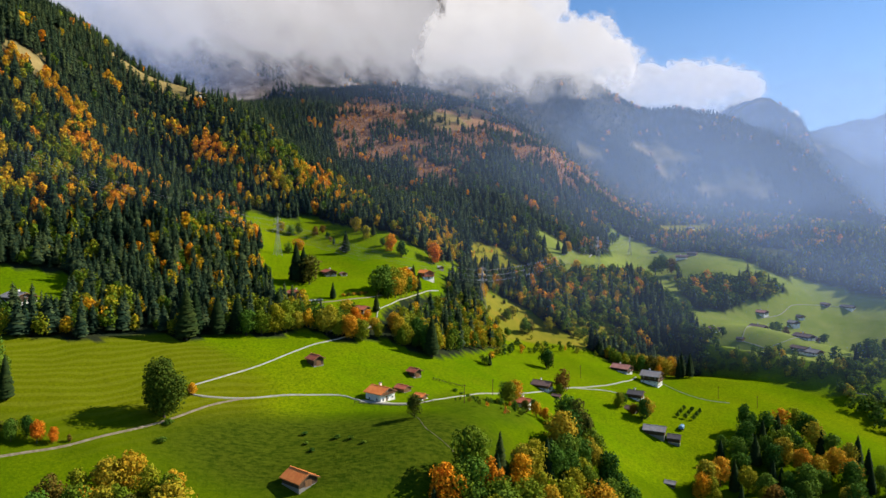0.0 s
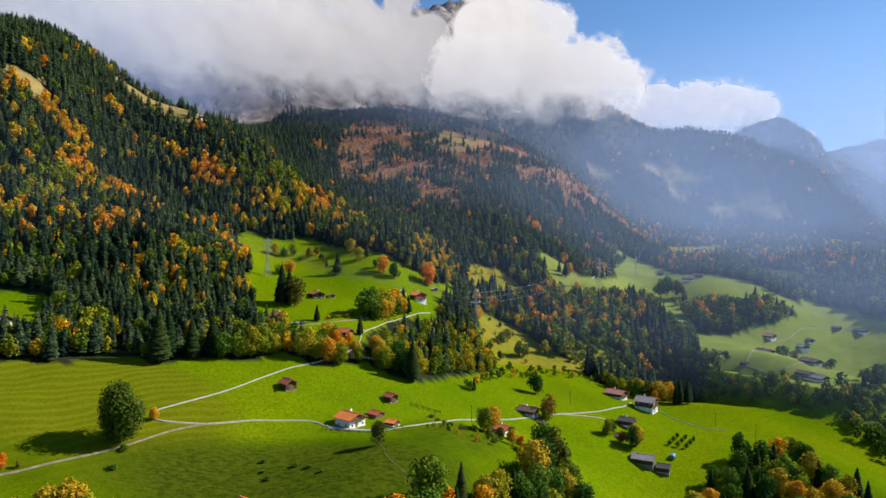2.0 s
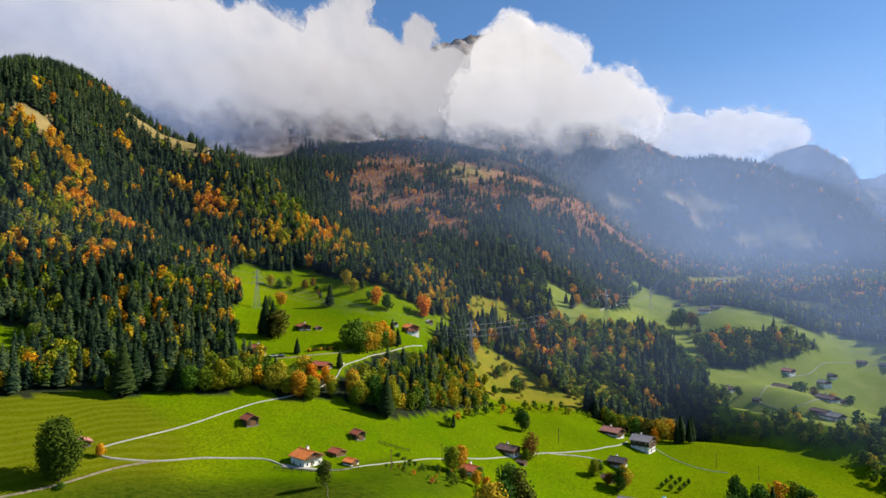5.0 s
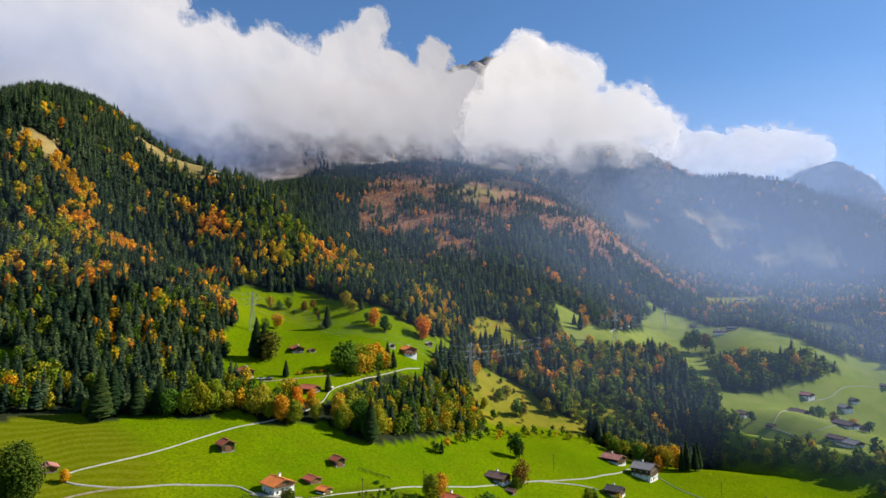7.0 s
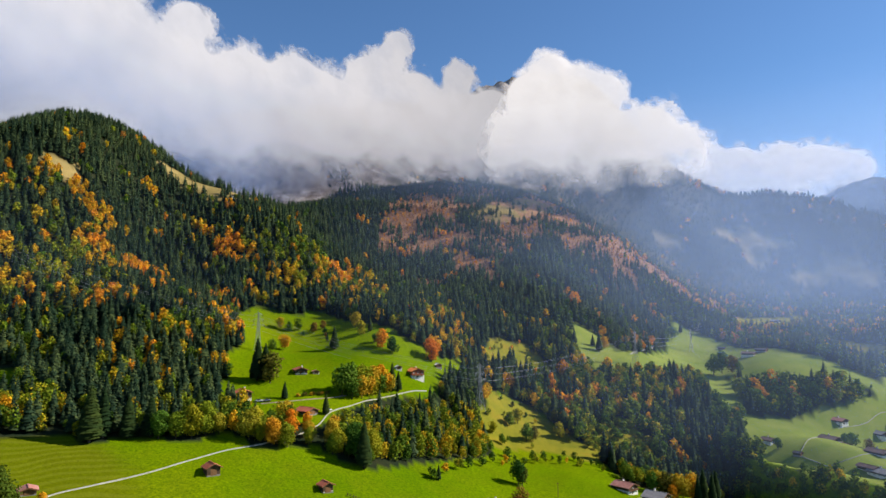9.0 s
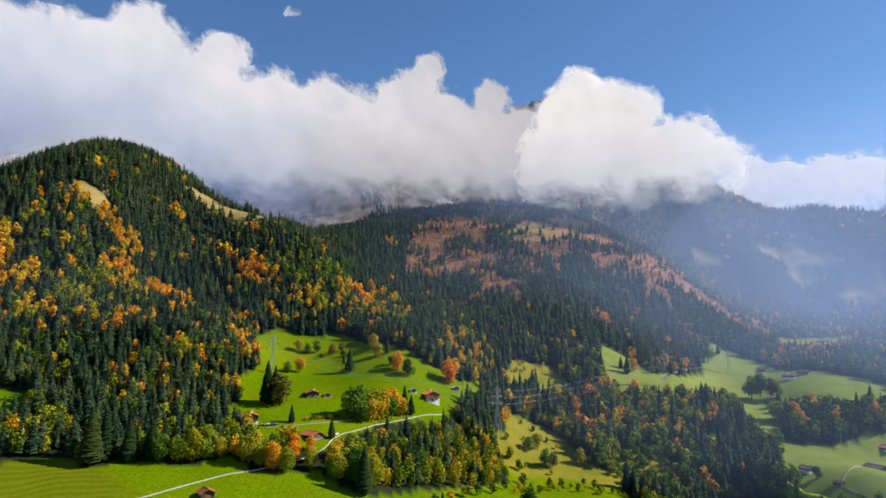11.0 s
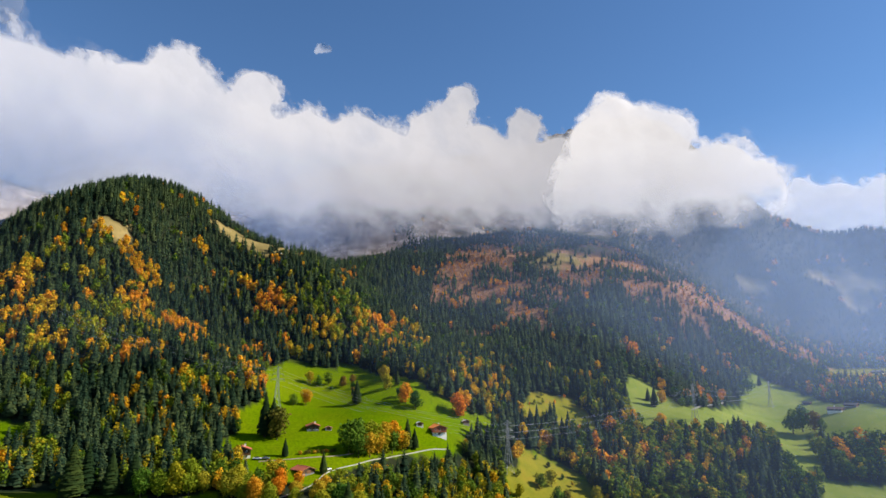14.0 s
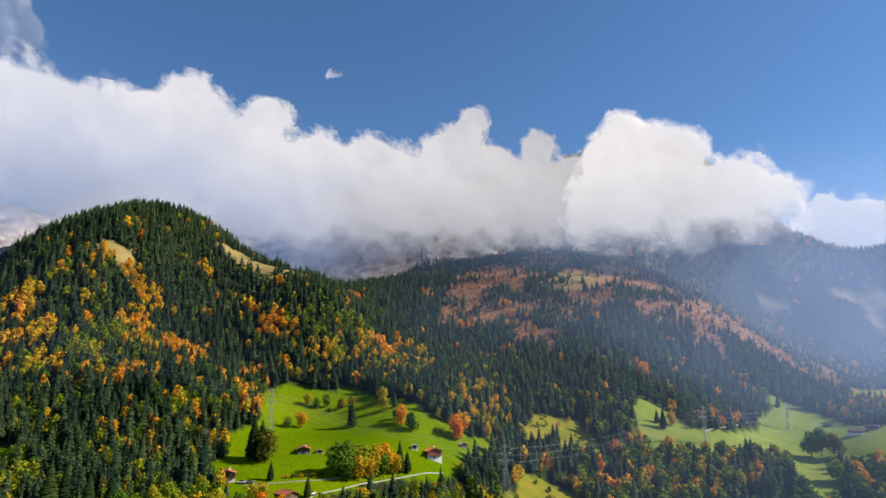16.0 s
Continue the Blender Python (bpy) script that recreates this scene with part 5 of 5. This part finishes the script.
copse([(262, 405), (268, 432), (275, 456), (300, 436), (292, 418), (277, 402)], 8.0, 69, ("green", "brown", "green", "lime"), 7, 12, "dark green bushes on the gully's bank", False)
copse(RIB_SLOPE, 21, 70, ("green", "lime", "green", "lime", "yellow"), 3.0, 6.5, "low green bushes on the dry rib", False)
copse(RIB_MEADOW, 11, 71, ("green", "orange", "lime", "brown"), 2.0, 5.5, "low bushes turning orange on the dry rib", False)
copse([(20, 345), (42, 395), (50, 440), (84, 470), (110, 470), (116, 455), (70, 440), (52, 405), (30, 345)], 8.0, 72, ("green", "lime", "green", "yellow", "brown"), 3, 7, "bushes straggling along the foot of the rib", False)
copse([(4, 262), (14, 276), (28, 280), (40, 262), (30, 246), (12, 246)], 6.0, 73, ("brown", "orange", "green", "lime"), 1.5, 3.5, "low autumn bushes on the steep bank", False)
for x, y, h in ((-48, 222, 1.6), (-46, 215, 1.3), (-43, 210, 1.6), (-36, 218, 1.8), (-31, 216, 1.5), (-26, 212, 1.3), (6, 291, 1.8), (9, 288, 1.5), (12, 286, 1.6), (14, 285, 1.4), (-94, 218, 2.5), (-92, 208, 2.2)):
    tree("green", x, y, h * 0.8, 2.8, "low scrub on the pasture", "low dark scrub bush on the pasture")


# ---- clouds and valley haze, drawn as thin sheets ----
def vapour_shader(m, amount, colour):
    """Fine droplets, made to look evenly sunlit: shading normals point at the sun, however a sheet faces."""
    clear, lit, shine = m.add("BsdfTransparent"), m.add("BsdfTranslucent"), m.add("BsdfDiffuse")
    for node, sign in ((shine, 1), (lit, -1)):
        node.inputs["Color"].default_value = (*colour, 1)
        # normals follow the sun, not the sheet, so no side falls dark
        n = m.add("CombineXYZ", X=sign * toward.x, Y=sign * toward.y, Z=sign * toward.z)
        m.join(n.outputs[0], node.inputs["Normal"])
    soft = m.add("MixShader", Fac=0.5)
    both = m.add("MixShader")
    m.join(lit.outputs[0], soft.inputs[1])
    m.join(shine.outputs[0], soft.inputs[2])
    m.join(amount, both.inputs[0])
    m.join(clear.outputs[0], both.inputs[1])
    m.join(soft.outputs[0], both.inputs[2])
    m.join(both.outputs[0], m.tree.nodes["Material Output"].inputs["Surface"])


def veil_material(name, colour, most, low, high, scale=0.02):
    """The soft vapour of a cloud sheet: torn at its rim and thinning out towards its base."""
    m = Nodes(name, 1.0, 0.0)
    at = m.where()
    spot = m.add("SeparateXYZ")
    m.join(at, spot.inputs[0])
    torn = m.math("SUBTRACT", m.noise(scale, 8, 0.62, at), 0.5)
    base = m.math("ADD", m.math("DIVIDE", m.math("SUBTRACT", m.attribute("level"), low), high - low), m.math("MULTIPLY", m.math("SUBTRACT", m.noise(0.016, 6, 0.65, at), 0.5), 2.4))
    rim = m.math("ADD", m.attribute("thickness"), m.math("MULTIPLY", torn, 1.5))
    rim = m.math("MAXIMUM", rim, m.math("MULTIPLY", m.math("SUBTRACT", m.attribute("thickness"), 0.32), 3.2))
    amount = m.math("MULTIPLY", m.ramp(rim, (0.22, (0, 0, 0)), (0.52, (1, 1, 1))), m.ramp(base, (0.0, (0, 0, 0)), (1.0, (1, 1, 1))))
    patchy = m.ramp(m.noise(0.009, 6, 0.6, at), (0.34, (0.82, 0.82, 0.82)), (0.60, (1, 1, 1)))
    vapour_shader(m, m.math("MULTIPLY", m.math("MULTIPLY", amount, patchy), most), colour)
    return m.mat


def cloud_veil(lobes, material, base, side=-1, bulge=0.5, line=((-90, 1150.0), (90, 1150.0)), lean=0.0, step=0.28, name="cloud", label="soft torn white vapour sheet shaped like cumulus heaps"):
    """A thin vapour sheet standing in for a cloud, outlined by its lobes and bulged to their near or far side; lean:
    how its top tilts away, to catch the sun.
    """
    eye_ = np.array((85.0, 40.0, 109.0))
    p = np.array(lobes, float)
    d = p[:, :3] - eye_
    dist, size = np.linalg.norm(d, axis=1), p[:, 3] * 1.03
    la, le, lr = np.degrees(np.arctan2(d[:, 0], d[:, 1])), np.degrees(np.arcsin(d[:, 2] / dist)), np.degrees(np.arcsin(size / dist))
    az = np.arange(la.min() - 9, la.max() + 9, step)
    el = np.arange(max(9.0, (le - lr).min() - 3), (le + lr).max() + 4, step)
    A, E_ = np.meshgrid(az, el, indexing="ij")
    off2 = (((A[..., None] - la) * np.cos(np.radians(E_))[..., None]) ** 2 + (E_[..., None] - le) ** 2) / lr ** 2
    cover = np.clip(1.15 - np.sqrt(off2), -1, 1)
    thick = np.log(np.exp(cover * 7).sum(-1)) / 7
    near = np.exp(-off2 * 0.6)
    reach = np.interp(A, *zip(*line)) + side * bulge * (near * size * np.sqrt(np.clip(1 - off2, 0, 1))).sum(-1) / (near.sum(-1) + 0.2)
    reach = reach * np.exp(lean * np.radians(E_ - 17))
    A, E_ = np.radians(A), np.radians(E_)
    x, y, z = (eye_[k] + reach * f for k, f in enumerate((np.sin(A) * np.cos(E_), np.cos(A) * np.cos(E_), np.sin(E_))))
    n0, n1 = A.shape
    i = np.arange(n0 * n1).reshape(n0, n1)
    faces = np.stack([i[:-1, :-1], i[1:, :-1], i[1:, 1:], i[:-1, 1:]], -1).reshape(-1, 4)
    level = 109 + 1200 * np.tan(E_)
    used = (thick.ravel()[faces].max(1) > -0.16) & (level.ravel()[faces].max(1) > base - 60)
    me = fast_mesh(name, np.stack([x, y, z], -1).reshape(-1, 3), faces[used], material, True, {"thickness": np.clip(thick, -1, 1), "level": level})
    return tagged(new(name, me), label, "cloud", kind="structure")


def shoulders(lobes, floor_):
    """Broad low lobes under the heaps, so that a bank has one level base."""
    r = np.random.default_rng(9)
    return list(lobes) + [(x + r.uniform(-20, 20), y + r.uniform(-20, 20), floor_ + 52, 78) for x, y, z, size in lobes if z - size > floor_ - 25]


WEST = ((-800, 470, 430, 125), (-770, 520, 470, 100), (-672, 594, 458, 116), (-651, 664, 491, 79), (-651, 743, 505, 76), (-599, 782, 528, 66), (-555, 820, 579, 47), (-561, 845, 537, 74), (-504,
    953, 599, 44), (-518, 932, 519, 82), (-649, 808, 464, 90), (-686, 727, 438, 87), (-579, 916, 465, 77), (-718, 630, 388, 111))
MIDDLE = ((-472, 1076, 541, 80), (-510, 1043, 490, 78), (-426, 1198, 592, 62), (-410, 1280, 569, 95), (-316, 1344, 647, 58), (-266, 1356, 690, 44), (-250, 1356, 722, 36),
    (-293, 1355, 576, 108), (-218, 1390, 617, 62), (-112, 1345, 630, 42), (-475, 1175, 499, 64), (-133, 1380, 542, 100), (-41, 1337, 554, 54))
EAST = ((84, 1247, 583, 54), (43, 1288, 555, 67), (139, 1286, 555, 72), (192, 1302, 561, 47), (115, 1300, 488, 94), (14, 1332, 483, 73), (238, 1323,
    467, 72), (313, 1363, 451, 48), (216, 1341, 423, 59), (266, 1252, 444, 45), (233, 1268, 402, 54), (310, 1256, 397, 38), (174, 1281, 372, 45))
FAREAST = ((531, 1960, 569, 71), (608, 1941, 550, 74), (707, 1912, 550, 67), (785, 1886, 530, 79), (654, 1928, 505, 70), (746, 1900, 472, 70), (846,
    1862, 497, 88), (473, 1972, 533, 49))
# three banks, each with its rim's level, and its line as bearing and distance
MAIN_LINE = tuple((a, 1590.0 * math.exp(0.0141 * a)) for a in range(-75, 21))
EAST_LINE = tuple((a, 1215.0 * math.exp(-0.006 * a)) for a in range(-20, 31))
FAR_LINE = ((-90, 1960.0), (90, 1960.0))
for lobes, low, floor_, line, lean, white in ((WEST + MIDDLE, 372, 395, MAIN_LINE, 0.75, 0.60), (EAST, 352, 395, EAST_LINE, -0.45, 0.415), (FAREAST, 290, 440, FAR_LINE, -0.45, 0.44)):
    # each bank's white is set to even out its sunlit brightness
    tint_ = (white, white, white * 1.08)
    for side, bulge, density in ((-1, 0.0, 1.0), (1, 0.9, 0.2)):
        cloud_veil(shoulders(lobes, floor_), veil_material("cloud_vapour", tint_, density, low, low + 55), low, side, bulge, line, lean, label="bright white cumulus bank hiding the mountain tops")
WISP = veil_material("cloud_wisp", (0.88, 0.88, 0.92), 0.32, 100, 110, 0.012)
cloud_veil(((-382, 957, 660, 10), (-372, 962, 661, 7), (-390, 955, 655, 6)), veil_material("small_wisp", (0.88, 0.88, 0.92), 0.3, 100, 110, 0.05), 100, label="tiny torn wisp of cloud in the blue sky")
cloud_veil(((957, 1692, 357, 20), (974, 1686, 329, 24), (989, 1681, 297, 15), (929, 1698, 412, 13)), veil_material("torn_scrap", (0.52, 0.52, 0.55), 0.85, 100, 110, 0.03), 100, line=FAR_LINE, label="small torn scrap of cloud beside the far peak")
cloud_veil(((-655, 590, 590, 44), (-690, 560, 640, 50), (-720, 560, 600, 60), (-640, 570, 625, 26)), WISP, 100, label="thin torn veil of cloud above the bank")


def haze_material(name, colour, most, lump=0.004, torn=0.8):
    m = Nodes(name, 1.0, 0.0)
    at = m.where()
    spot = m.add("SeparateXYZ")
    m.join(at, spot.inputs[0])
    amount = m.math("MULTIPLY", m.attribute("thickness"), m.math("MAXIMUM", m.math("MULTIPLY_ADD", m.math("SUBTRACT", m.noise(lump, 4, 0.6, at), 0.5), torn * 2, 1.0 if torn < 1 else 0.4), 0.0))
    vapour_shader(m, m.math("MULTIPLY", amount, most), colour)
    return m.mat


# the blue of distant air is put into this sheet colour
HAZE = haze_material("painted_valley_haze", (0.175, 0.26, 0.475), 1.0)


def haze(radius, left, right, most, top, base=-80, material=HAZE, name="haze", label="thin bluish sheet imitating sunlit haze in the valley air"):
    """A thin blue-tinted sheet imitating sunlit haze; weighted from left to right, fading upwards."""
    turns_, levels_ = np.radians(np.linspace(-72, 50, 110)), np.linspace(0, 1, 44)
    a, h = np.meshgrid(turns_, levels_, indexing="ij")
    # each bank stays on the near side of the cloud's line
    reach = np.minimum(radius, (0.79 + radius / 20000) * 1590.0 * np.exp(0.0141 * np.degrees(a))) if radius < 1500 else radius
    x, y = 60 + reach * np.sin(a), 30 + reach * np.cos(a)
    z = base + (top - base) * h
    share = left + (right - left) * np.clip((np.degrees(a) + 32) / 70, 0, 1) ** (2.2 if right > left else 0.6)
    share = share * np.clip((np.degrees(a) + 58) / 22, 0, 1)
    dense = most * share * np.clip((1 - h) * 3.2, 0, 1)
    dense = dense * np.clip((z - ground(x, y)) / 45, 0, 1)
    n0, n1 = a.shape
    i = np.arange(n0 * n1).reshape(n0, n1)
    faces = np.stack([i[:-1, :-1], i[1:, :-1], i[1:, 1:], i[:-1, 1:]], -1).reshape(-1, 4)
    faces = faces[dense.ravel()[faces].max(1) > 0.004]
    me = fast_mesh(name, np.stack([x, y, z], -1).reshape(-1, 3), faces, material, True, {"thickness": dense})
    return tagged(new(name, me), label, "haze", kind="structure")


# added sheets, each veiling whatever lies beyond it in blue
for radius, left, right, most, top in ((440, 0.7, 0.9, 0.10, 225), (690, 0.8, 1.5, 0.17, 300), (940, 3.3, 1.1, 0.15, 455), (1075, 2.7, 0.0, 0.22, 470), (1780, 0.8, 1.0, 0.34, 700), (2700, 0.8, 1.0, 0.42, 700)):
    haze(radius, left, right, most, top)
